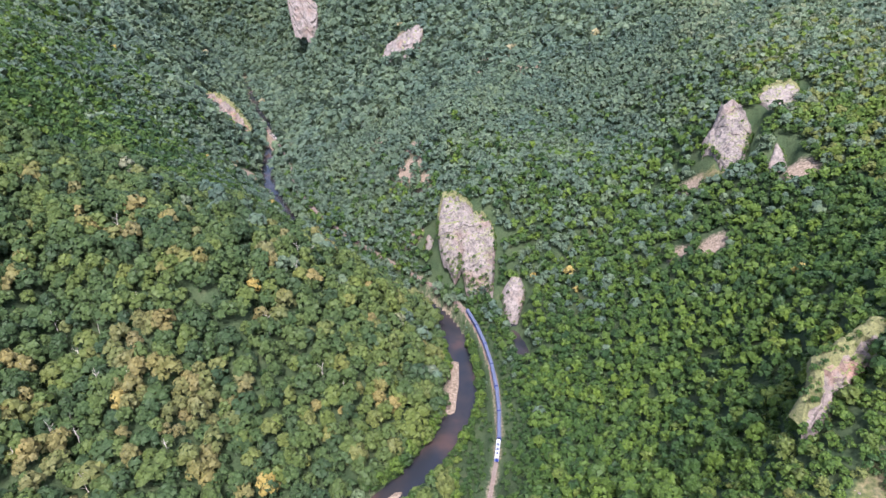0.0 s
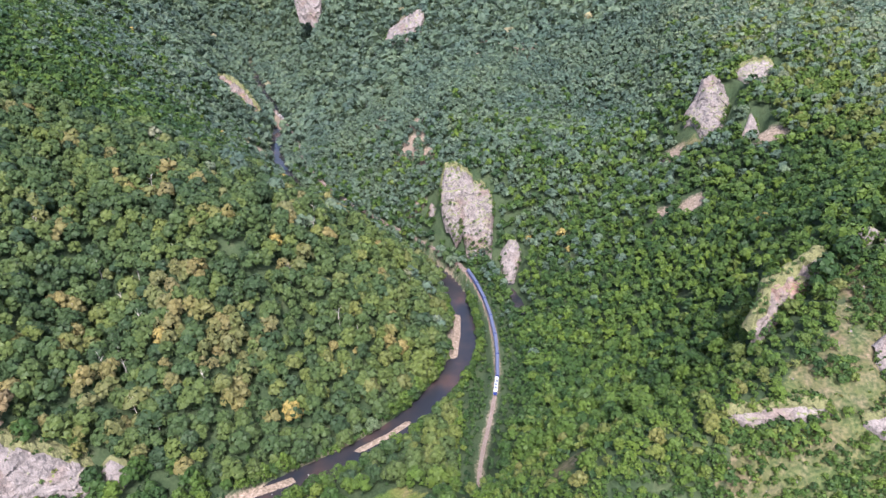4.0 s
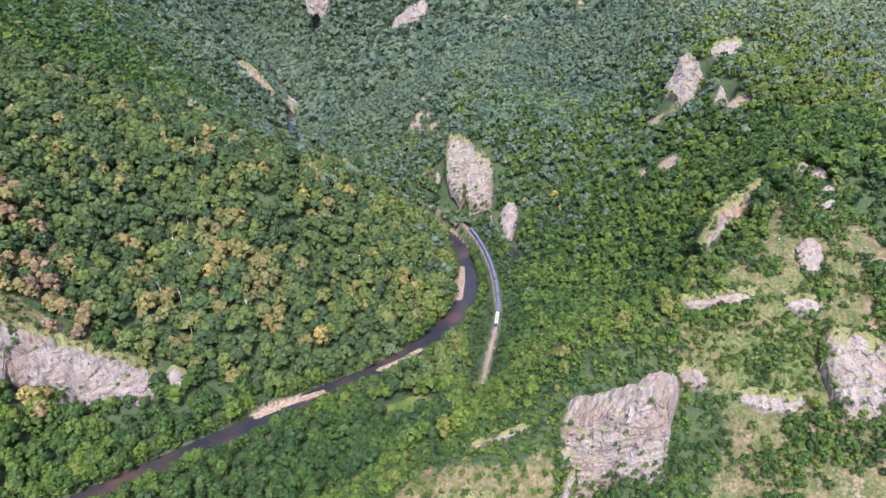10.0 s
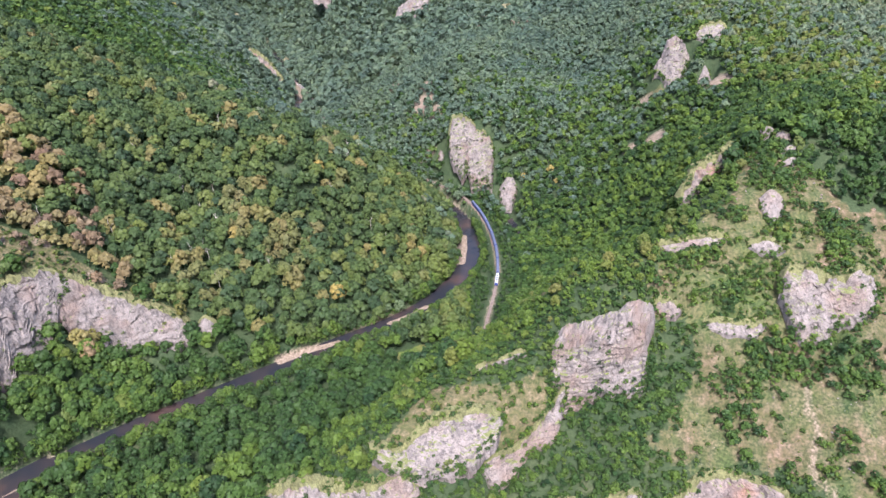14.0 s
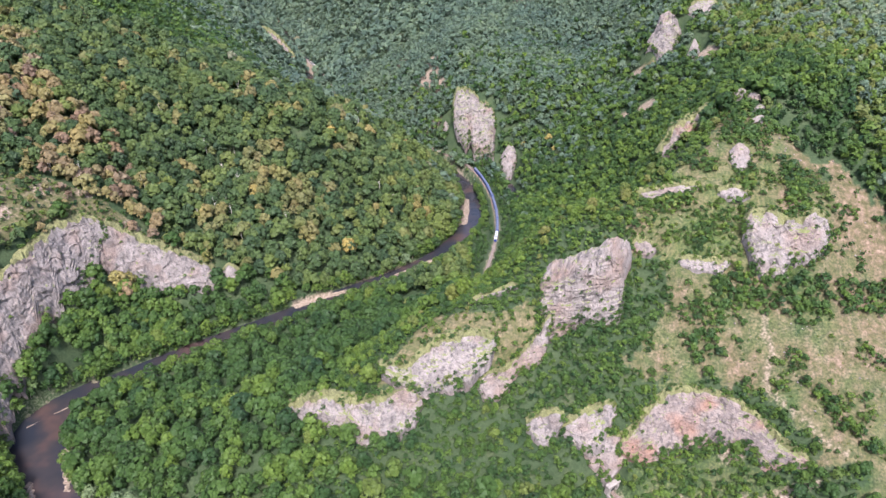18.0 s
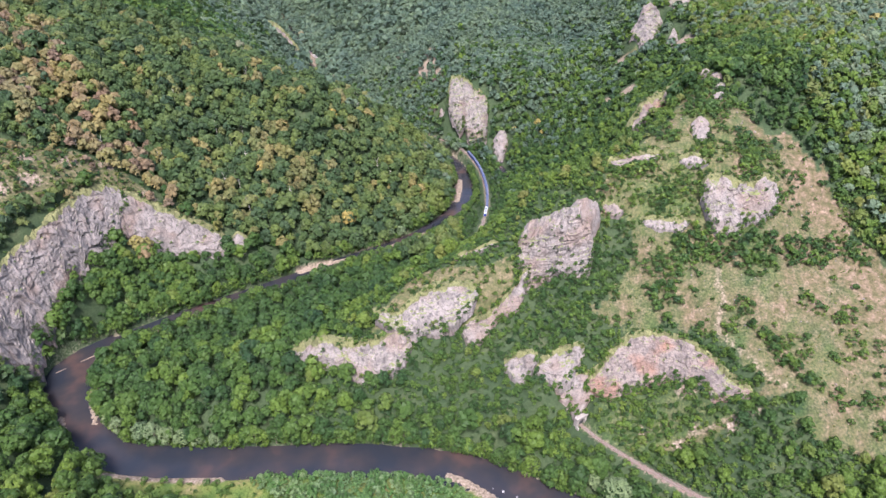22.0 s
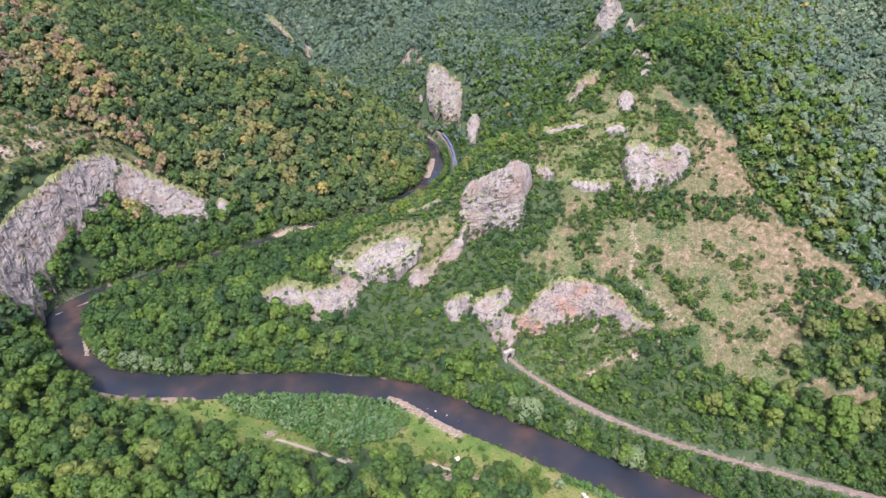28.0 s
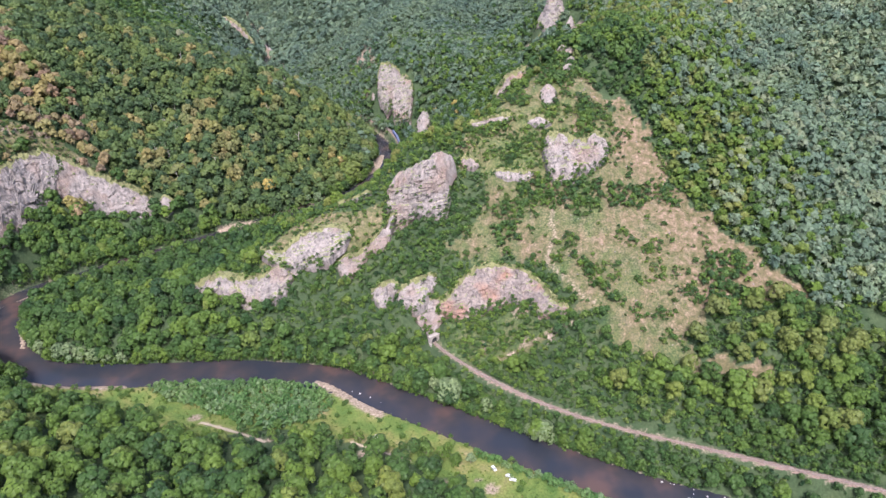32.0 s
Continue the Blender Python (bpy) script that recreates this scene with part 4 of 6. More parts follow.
def crag(label, crest, foot, mat=ROCK, rough=3.0, back=10.0, step=1.0, seed=0, rise=2.0, name="rock_outcrop", cap=None, bulge=0.85, dip=-0.18, steps=0.6, flute=0.25, lift=0.0):
    """A crag between a crest line and a foot line: a broken face, a top that runs back into the hill, closed below."""
    a, b = paired(crest, foot, step)
    n = len(a)
    tall = max(6, int(np.linalg.norm(a - b, axis=1).max() / step))
    out = (b - a)[:, :2].mean(0)
    out = out / (np.hypot(*out) + 1e-6)
    rows = []
    for r in range(-UP, tall + 3):
        s = r / tall
        if r < 0:
            q = a.copy()
            q[:, :2] -= out * back * (-r / UP)
            q[:, 2] += rise * math.sin(-r / UP * math.pi) + lift * (-r / UP) - (2.5 + lift if r == -UP else 0)
        else:
            bow = s ** bulge
            q = a * (1 - bow) + b * bow
            q[:, 2] = a[:, 2] * (1 - s) + b[:, 2] * s - (3.0 * (r - tall) if r > tall else 0)
        rows.append(q)
    rows = np.array(rows)
    lean = np.array([out[0], out[1], 0.12])
    tapered = np.clip(np.minimum(np.arange(n), np.arange(n)[::-1]) * step / 6.0, 0.1, 1)
    for r in range(rows.shape[0]):
        for c in range(n):
            x, y, z = rows[r, c]
            wx = noise.noise((x / 11, y / 11, z / 11 + seed))
            big = noise.fractal((x / 26 + seed, y / 26, z / 40), 1.0, 2.0, 2)
            bed = z + dip * (x * 0.8 - y * 0.5) + wx * 2.2
            at = Vector((x / 11 + seed, y / 11, bed / 15))
            knot = noise.voronoi(at)[1][0]
            slab = noise.cell(knot * 9.7)
            tilt = noise.cell_vector(knot * 9.7) - Vector((0.5, 0.5, 0.5))
            plane = tilt.dot(Vector(((at.x - knot.x) * 11, (at.y - knot.y) * 11, (at.z - knot.z) * 15)))
            at = Vector((x / 4.0 + seed + wx * 0.2, y / 4.0, bed / 4.6))
            chip = noise.voronoi(at)[1][0]
            lean_in = noise.cell_vector(chip * 7.3) - Vector((0.5, 0.5, 0.5))
            facet = lean_in.dot(Vector(((at.x - chip.x) * 4.0, (at.y - chip.y) * 4.0, (at.z - chip.z) * 4.6)))
            block = noise.cell(chip * 7.3)
            run = (x * 0.7 - y * 0.7) if abs(out[0]) < abs(out[1]) else (x * 0.3 + y)
            ledge = noise.cell((math.floor(bed / 4.2) * 1.7 + 0.5, math.floor(run / 17 + wx * 0.4) + 0.5, seed + 0.5))
            thin = noise.cell((math.floor(bed / 1.3) * 2.3 + 0.5, math.floor(run / 6 + slab * 3) + 0.5, seed + 3.5))
            joint = max(0.0, 1 - abs(noise.noise((x / 10 + seed * 3, y / 10, z / 70))) * 9)
            tiny = noise.noise((x / 1.7, y / 1.7 + seed, z / 1.7))
            face = 1.0 if r >= UP else 0.12
            push = big * 0.4 + slab * 0.2 + plane * 0.1 + block * 0.14 + facet * 0.12 + (ledge * 0.34 + thin * 0.34) * steps - joint * 0.35 + tiny * 0.16 + flute * noise.fractal((run / 5 + wx, z / 45, seed), 0.9, 2.0, 3)
            rows[r, c] += lean * push * rough * face * tapered[c]
            edge = noise.noise((x / 8, y / 8, seed)) * 0.8 + (noise.cell(noise.voronoi((x / 4.5, y / 4.5, seed + wx * 0.3))[1][0] * 5.1) - 0.3) * 1.0
            rows[r, c, 2] += edge * rough * max(0.0, 1 - abs(r - UP) * (step if r > UP else back / UP) / 9) * tapered[c]
            if r < UP:
                rows[r, c, 2] += noise.fractal((x / 3.6, y / 3.6, seed), 0.7, 2.0, 3) * rough * 0.85 * tapered[c]
            if r > tall * 0.8 + UP:
                rows[r, c, 2] += noise.noise((x / 6, y / 6, seed + 4)) * rough * 1.5
    rows[:, :, 2] -= (1 - tapered[None, :]) ** 2 * 3.0
    def skin(grid, what, paint):
        h = grid.shape[0]
        k = np.arange(h * n).reshape(h, n)
        f = np.stack([k[:-1, :-1], k[1:, :-1], k[1:, 1:], k[:-1, 1:]], -1).reshape(-1, 4)
        return new(what, mesh_of(what, grid.reshape(-1, 3), f, paint))

    thing = tagged(new(name), label, "rock")
    for piece in (skin(rows[UP:], "face", mat), skin(rows[:UP + 1], "top", cap or TURF)):
        piece.parent = thing
    LEDGES.append(rows[UP + 1:].reshape(-1, 3)[::61])
    low = rows[UP + int(tall * 0.8):UP + 1 + tall].reshape(-1, 3)[::4]
    FEET.append(low + np.array([out[0], out[1], 0]) * 1.2 - np.array([0, 0, 0.8]))
    ENDS.append(np.concatenate([rows[UP:UP + 2 + tall, :3].reshape(-1, 3)[::4], rows[UP:UP + 2 + tall, -3:].reshape(-1, 3)[::4]]))
    if cap is None:
        tops = rows[1:UP].reshape(-1, 3)
        CAPS.append(tops[np.random.default_rng(seed).permutation(len(tops))[:len(tops) // 10]])
    ROCK_SPOTS.append(rows[UP - 1:UP + 1 + int(tall * 0.7), :, :2].reshape(-1, 2)[::3])
    return thing


for given, named in CRAGS:
    crag(*given, **named)
ROCK_PLAN = np.concatenate(ROCK_SPOTS)


# ---- railway ----
open_line = [p for p in RAIL_LINE if not TUNNEL_Y[0] - 1 < p[1] < TUNNEL_Y[1] + 1]
south = np.array([p for p in open_line if p[1] < 50])
north = np.array([p for p in open_line if p[1] > 50])
for line in (south, north):
    v, f = ribbon(line, 2.6, 10.75)
    v = v.reshape(-1, 4, 3)
    v[:, [0, 3], 2] -= 0.5
    tagged(new("ballast", mesh_of("ballast", v.reshape(-1, 3), f, BALLAST)), "rust-brown stone ballast of a single railway track", "railway", kind="structure")


def rail_bars(line, off):
    """One steel rail along a line."""
    p = np.asarray(line)
    d = np.gradient(p, axis=0)
    side = np.c_[-d[:, 1], d[:, 0]] / np.hypot(d[:, 0], d[:, 1])[:, None]
    c = p + side * off
    ring = np.array([(-0.07, 10.92), (-0.05, 11.1), (0.05, 11.1), (0.07, 10.92)])
    v = np.stack([np.c_[c + side * u, np.full(len(c), z)] for u, z in ring], 1).reshape(-1, 3)
    i = np.arange(len(c) - 1)[:, None] * 4 + np.arange(4)[None]
    j = np.arange(len(c) - 1)[:, None] * 4 + (np.arange(4)[None] + 1) % 4
    return v, np.stack([i, j, j + 4, i + 4], -1).reshape(-1, 4)


for line in (south, north):
    track_thing = tagged(new("railway_track"), "single railway track with rusty rails on sleepers", "railway track")
    for off in (-0.75, 0.75):
        v, f = rail_bars(line, off)
        ob = new("rail", mesh_of("rail", v, f, STEEL))
        ob.parent = track_thing
    p = fine([tuple(q) for q in line], 0.7)
    d = np.gradient(p, axis=0)
    d /= np.hypot(d[:, 0], d[:, 1])[:, None]
    s = np.c_[-d[:, 1], d[:, 0]]
    corners = [p + s * a * 1.3 + d * b * 0.13 for a, b in ((-1, -1), (1, -1), (1, 1), (-1, 1))]
    v = np.stack([np.c_[c, np.full(len(c), z)] for z in (10.7, 10.93) for c in corners], 1).reshape(-1, 3)
    base = np.arange(len(p))[:, None] * 8
    f = np.concatenate([base + np.array(q)[None] for q in ((4, 5, 6, 7), (0, 1, 5, 4), (1, 2, 6, 5), (2, 3, 7, 6), (3, 0, 4, 7))])
    ob = new("sleeper_run", mesh_of("sleeper_run", v, f, SLEEPER))
    ob.parent = track_thing
    tagged(ob, kind="stuff")


def portal(x, y, turn):
    """A stone tunnel mouth: arched front, a dark sheet for the unlit bore, side walls and a coping."""
    thing = tagged(new("tunnel_portal"), "pale stone railway tunnel portal with a round arch", "tunnel portal")
    thing.matrix_world = pose(x, y, 10.6, 0, 0, turn)
    arch = [(2.5 * math.cos(t), 3.2 + 2.5 * math.sin(t)) for t in np.linspace(0, math.pi, 15)]
    inner = [(2.5, -0.5)] + arch + [(-2.5, -0.5)]
    outer = [(4.2, -0.5)] + [(4.2, 3.2)] + [(max(-4.2, min(4.2, 5.6 * math.cos(t))), min(7.4, 3.2 + 5.6 * math.sin(t))) for t in np.linspace(0.25, math.pi - 0.25, 13)] + [(-4.2, 3.2), (-4.2, -0.5)]
    bm = bmesh.new()
    ring_in = [[bm.verts.new((u, d, w)) for u, w in inner] for d in (0, 1.5)]
    ring_out = [[bm.verts.new((u, d, w)) for u, w in outer] for d in (0, 3)]
    n = len(inner)
    for i in range(n - 1):
        bm.faces.new((ring_in[0][i], ring_in[0][i + 1], ring_in[1][i + 1], ring_in[1][i]))
        bm.faces.new((ring_out[0][i], ring_out[0][i + 1], ring_in[0][i + 1], ring_in[0][i]))
        bm.faces.new((ring_out[1][i], ring_out[1][i + 1], ring_out[0][i + 1], ring_out[0][i]))
    part("arch_wall", bm, MASONRY, thing)
    bm = bmesh.new()
    bm.faces.new([bm.verts.new((u, 1.3, w)) for u, w in inner])
    part("bore", bm, DARK, thing, "dark sheet for the shade inside the tunnel bore")
    part("coping", box(9.6, 1.4, 0.5, 0, 0.4, 7.2, 0.08), MASONRY, thing)
    for side in (-1, 1):
        part("wing_wall", box(0.9, 2.8, 2.6, side * 4.6, -0.9, -0.6, 0.1), MASONRY, thing)
    return thing


portal(84.2, 0.6, 33)
portal(18.6, 190.5, 184)


def along(line, start, metres_on):
    """A place and heading some way along a line."""
    p = np.asarray(line)
    run = np.r_[0, np.cumsum(np.hypot(*np.diff(p, axis=0).T))]
    s = start + metres_on
    x, y = np.interp(s, run, p[:, 0]), np.interp(s, run, p[:, 1])
    x2, y2 = np.interp(s + 1, run, p[:, 0]), np.interp(s + 1, run, p[:, 1])
    return x, y, math.degrees(math.atan2(y2 - y, x2 - x))


def bogie(parent, x):
    b = part("bogie", box(3.4, 2.2, 0.45, x, 0, 0.45, 0.08), BLACK, parent)
    for dx in (-1.25, 1.25):
        for dy in (-0.75, 0.75):
            bm = bmesh.new()
            bmesh.ops.create_cone(bm, cap_ends=True, segments=16, radius1=0.46, radius2=0.46, depth=0.14)
            bmesh.ops.rotate(bm, cent=(0, 0, 0), matrix=Matrix.Rotation(radians(90), 3, "X"), verts=bm.verts)
            bmesh.ops.translate(bm, vec=(x + dx, dy, 0.46), verts=bm.verts)
            part("wheel", bm, STEEL, b)


def rail_body(length, width=2.85, low=0.95, high=3.9, taper=0.0):
    """A coach body: upright sides, rounded roof, eased ends."""
    ring = [(-1, low), (-1, 2.0), (-0.97, 3.0), (-0.86, 3.5), (-0.6, 3.8), (0, high), (0.6, 3.8), (0.86, 3.5), (0.97, 3.0), (1, 2.0), (1, low)]
    secs = []
    for x, k in ((-length / 2, 0.95), (-length / 2 + 0.3, 1), (length / 2 - 0.3, 1), (length / 2, 0.95)):
        secs.append([(x + (-taper if x > 0 else taper) * max(0, (z - 2.0) / 2.0), u * width / 2 * k, z) for u, z in ring])
    return loft(secs)


def coach():
    thing = tagged(new("railway_coach"), "blue passenger coach with grey roof and dark windows", "train coach", "coaches of the train")
    part("body", rail_body(24.6), BLUE, thing)
    part("roof", loft([[(x, u * 1.46, z) for u, z in ((-0.97, 3.2), (-0.88, 3.56), (-0.6, 3.87), (0, 3.98), (0.6, 3.87), (0.88, 3.56), (0.97, 3.2), (0, 3.3))] for x in (-12.2, 12.2)]), ROOF, thing)
    for sx in range(10):
        for sy in (-1, 1):
            part("window", box(1.3, 0.05, 0.95, -9.45 + sx * 2.1, sy * 1.41, 2.0, 0.02), GLASS_DARK, thing)
    for sx in (-11.4, 11.4):
        for sy in (-1, 1):
            part("door", box(0.85, 0.06, 2.1, sx, sy * 1.4, 1.05, 0.02), BLUE, thing)
    for sx in (-1, 1):
        part("gangway", box(0.5, 1.5, 2.3, sx * 12.45, 0, 1.1, 0.1), BLACK, thing)
        bogie(thing, sx * 8.8)
    part("underframe", box(9.0, 2.2, 0.5, 0, 0, 0.5, 0.1), BLACK, thing)
    return thing


def locomotive():
    thing = tagged(new("locomotive"), "white diesel locomotive with blue ends hauling the train", "locomotive")
    part("body", rail_body(17.0, taper=0.6), WHITE, thing)
    for sx in (-1, 1):
        part("cab_nose", box(0.9, 2.7, 1.9, sx * 8.35, 0, 0.95, 0.18, 2), BLUE, thing, "blue cab nose")
        part("windscreen", box(0.1, 2.3, 0.85, sx * 8.25, 0, 2.5, 0.02, turn=Matrix.Rotation(-sx * 0.28, 3, "Y")), GLASS_DARK, thing)
        bogie(thing, sx * 5.2)
        for sy in (-0.9, 0.9):
            part("headlight", box(0.1, 0.35, 0.25, sx * 8.83, sy, 1.4, 0.03), LAMP_GLASS, thing)
        for sy in (-1, 1):
            part("cab_window", box(0.9, 0.05, 0.8, sx * 7.2, sy * 1.41, 2.35, 0.02), GLASS_DARK, thing)
            part("buffer", box(0.5, 0.4, 0.4, sx * 8.95, sy * 0.9, 0.9, 0.08), BLACK, thing)
    for x in (-4.2, -0.6, 3.4):
        part("roof_hatch", box(2.2, 1.5, 0.25, x, 0, 3.82, 0.06), ROOF, thing)
    for x in (-1.8, 1.8):
        for sy in (-1, 1):
            part("grille", box(2.2, 0.05, 0.8, x, sy * 1.42, 2.3, 0.02), BLACK, thing)
    part("fuel_tank", box(5.0, 2.2, 0.7, 0, 0, 0.35, 0.12), BLACK, thing)
    part("stripe", box(14.4, 2.88, 0.28, 0, 0, 1.25, 0.02), BLUE, thing, "blue waist stripe")
    return thing


HEAD_Y = 286.0
line_up = north[np.argsort(north[:, 1])]
run_up = np.r_[0, np.cumsum(np.hypot(*np.diff(line_up, axis=0).T))]
start = float(np.interp(HEAD_Y, line_up[:, 1], run_up))
first = coach()
for n in range(7):
    here = 9.0 if n == 0 else 9.5 + 8.9 + 13.0 + (n - 1) * 25.6 - 0.4
    x, y, turn = along(line_up, start, here)
    m = pose(x, y, 11.1, 0, 0, turn)
    if n == 0:
        locomotive().matrix_world = m
    elif n == 1:
        first.matrix_world = m
    else:
        copy_thing(first, m)

# ---- the far railway bridge ----
bridge = tagged(new("railway_bridge"), "short grey steel girder bridge across the river", "bridge")
bridge.matrix_world = pose(-262, 930, 9.6, 0, 0, 117)
part("deck", box(36, 4.4, 0.6, 0, 0, 0.3, 0.1), BRIDGE_STEEL, bridge)
for side in (-1, 1):
    part("girder", box(36, 0.4, 1.8, 0, side * 2.3, 0.0, 0.06), BRIDGE_STEEL, bridge)
    part("abutment", box(4.0, 6.0, 10.0, side * 18, 0, -10.0, 0.2), MASONRY, bridge)


# ---- parked cars and a tent on the riverside meadow ----
def car(x, y, turn):
    thing = tagged(new("car"), "white family car parked on the riverside grass", "car", "cars parked by the river")
    side = [(-2.1, 0.35), (-2.15, 0.75), (-1.95, 0.95), (-1.55, 1.0), (-1.05, 1.42), (0.55, 1.45), (1.15, 1.0), (1.95, 0.85), (2.12, 0.6), (2.1, 0.35)]
    secs = [[(px, w * (0.86 if pz > 1.1 else 1.0), pz) for px, pz in side] for w in (-0.86, -0.8, 0.8, 0.86)]
    part("body", loft(secs), WHITE, thing)
    part("windscreen", box(0.06, 1.3, 0.5, 0.88, 0, 0.98, 0.01, turn=Matrix.Rotation(radians(-52), 3, "Y")), GLASS_DARK, thing)
    part("rear_window", box(0.06, 1.25, 0.45, -1.34, 0, 0.99, 0.01, turn=Matrix.Rotation(radians(48), 3, "Y")), GLASS_DARK, thing)
    for sy in (-1, 1):
        part("side_window", box(1.7, 0.04, 0.34, -0.25, sy * 0.79, 1.02, 0.01), GLASS_DARK, thing)
        part("headlight", box(0.12, 0.34, 0.16, 2.06, sy * 0.6, 0.62, 0.03), LAMP_GLASS, thing)
        part("tail_light", box(0.1, 0.3, 0.18, -2.12, sy * 0.62, 0.68, 0.03), TAIL_RED, thing)
        for sx in (-1.3, 1.3):
            bm = bmesh.new()
            bmesh.ops.create_cone(bm, cap_ends=True, segments=18, radius1=0.32, radius2=0.32, depth=0.2)
            bmesh.ops.rotate(bm, cent=(0, 0, 0), matrix=Matrix.Rotation(radians(90), 3, "X"), verts=bm.verts)
            bmesh.ops.translate(bm, vec=(sx, sy * 0.78, 0.32), verts=bm.verts)
            wheel = part("wheel", bm, RUBBER, thing)
            bm = bmesh.new()
            bmesh.ops.create_cone(bm, cap_ends=True, segments=14, radius1=0.2, radius2=0.2, depth=0.05)
            bmesh.ops.rotate(bm, cent=(0, 0, 0), matrix=Matrix.Rotation(radians(90), 3, "X"), verts=bm.verts)
            bmesh.ops.translate(bm, vec=(sx, sy * 0.88, 0.32), verts=bm.verts)
            part("rim", bm, CHROME, wheel)
    thing.matrix_world = pose(x, y, float(ground_z(x, y)[0]), 0, 0, turn)
    return thing


car(122.5, -112.5, -62)
car(131.5, -118.5, -16)
car(133.5, -121.5, -14)

tent = tagged(new("tent"), "small white camping tent in the meadow", "tent")
tent.matrix_world = pose(45, -88, float(ground_z(45, -88)[0]), 0, 0, 35)
bm = loft([[(x, -1.5, 0), (x, -0.9, 1.1), (x, 0, 1.9), (x, 0.9, 1.1), (x, 1.5, 0)] for x in (-2.0, -1.0, 0.0, 1.0, 2.0)])
part("canopy", bm, CANVAS, tent)
part("doorway", box(0.05, 1.0, 1.3, 2.0, 0, 0.02, 0.01), ROOF, tent, "grey tent doorway")


# ---- woods ----
dice = np.random.default_rng(11)


def crown(tufts, lobes, radius, tall, base, size, seed, deep_sides=0.42, wild=0.24):
    """Leaf tufts over the lobes of a domed crown: three corners for each tuft, round the trunk's foot."""
    r = np.random.default_rng(seed)
    at, rad = [], []
    for i in range(lobes):
        a = 2.4 * i + r.uniform(-.4, .4)
        q = i / max(1, lobes - 1)
        k = radius * (0.1 if i == 0 else 0.34 + 0.36 * q + r.uniform(-.06, .06))
        at.append((k * math.cos(a), k * math.sin(a), tall * (0.8 - deep_sides * q ** 1.3 + (0 if i == 0 else r.uniform(-.06, .06)))))
        rad.append(radius * (0.46 if i == 0 else r.uniform(0.36, 0.5)))
    at, rad = np.array(at), np.array(rad)
    many = tufts * 6
    pick = r.choice(lobes, many, p=rad ** 2 / (rad ** 2).sum())
    d = r.normal(size=(many, 3))
    d[:, 2] = np.where(d[:, 2] < -0.25, -d[:, 2], d[:, 2])
    d /= np.linalg.norm(d, axis=1)[:, None]
    c = at[pick] + d * rad[pick][:, None]
    deep = (np.linalg.norm(c[:, None] - at[None], axis=2) < rad[None] * 0.93).any(1)
    order = np.argsort(deep, kind="stable")[:tufts]
    c, d = c[order] + d[order] * rad[pick[order]][:, None] * r.uniform(-0.1, 0.12, (tufts, 1)), d[order]
    c[:, 2] = np.maximum(c[:, 2], base)
    n = d + r.normal(size=d.shape) * wild
    n /= np.linalg.norm(n, axis=1)[:, None]
    u = np.cross(n, r.normal(size=d.shape))
    u /= np.linalg.norm(u, axis=1)[:, None]
    w = np.cross(n, u)
    s = size * r.uniform(0.65, 1.3, (tufts, 1))
    v = np.stack([c + u * s * 1.15, c + (w * 0.95 - u * 0.6) * s - n * s * 0.15, c - (w * 0.95 + u * 0.6) * s - n * s * 0.2], 1)
    return v.astype(np.float32)


# the plan of what grows where
def clear(x, y, rock_gap=3.0):
    """Which places are free of water, track, rock, path and car."""
    d, i = away(RIVER_LINE, x, y)
    ok = d > river_half(i) + np.where((y > 110) & (y < 470), 0.6, -0.4)
    d, i = away(RAIL_LINE, x, y)
    bored = (RAIL_LINE[i, 1] > TUNNEL_Y[0] + 3) & (RAIL_LINE[i, 1] < TUNNEL_Y[1] - 3)
    ok &= (d > np.where(y > 470, 2.5, np.where(y < 40, 4.6, 5.0))) | bored
    for p in PATHS[:2]:
        ok &= near_line(p, x, y) > 3.5
    ok &= np.hypot(x - 84, y + 5) > 9.0
    ok &= near_line(STREAM, x, y) > 7.5
    for sx, sy, r in BARE_SPOTS:
        ok &= np.hypot(x - sx, (y - sy) * 0.6) > r
    for bx, by, rx, ry in BARS:
        ok &= np.hypot((x - bx) / (rx + 2), (y - by) / (ry + 2)) > 1
    for line, wide in SHOALS:
        ok &= away(fine(line, 2.0), x, y)[0] > wide + 0.4
    for lo in range(0, len(ROCK_PLAN), 400):
        r = ROCK_PLAN[lo:lo + 400]
        box_near = (x > r[:, 0].min() - 8) & (x < r[:, 0].max() + 8) & (y > r[:, 1].min() - 16) & (y < r[:, 1].max() + 5)
        if box_near.any():
            j = np.nonzero(box_near)[0]
            d = np.min((x[j, None] - r[None, :, 0]) ** 2 + (y[j, None] - r[None, :, 1]) ** 2, 1)
            ok[j] &= d > np.where(y[j] > 430, rock_gap + 3, rock_gap) ** 2
            d = np.min((x[j, None] - r[None, :, 0]) ** 2 + (y[j, None] + 7 - r[None, :, 1]) ** 2, 1)
            ok[j] &= (d > (rock_gap + 3) ** 2) | (y[j] < 430)
    return ok


def scatter(x0, x1, y0, y1, step):
    """Jittered places on a grid."""
    xs, ys = np.meshgrid(np.arange(x0, x1, step), np.arange(y0, y1, step))
    x = xs.ravel() + dice.uniform(-.45, .45, xs.size) * step
    y = ys.ravel() + dice.uniform(-.45, .45, xs.size) * step
    return x, y


def open_grass(x, y):
    return sunny_at(x, y) | inside(SPUR_TURF, x, y) | inside(TERRACE, x, y) | inside(GLADE, x, y) | inside(KNOLL, x, y) | inside(SKIRT, x, y) | inside(QUARRY_TURF, x, y)


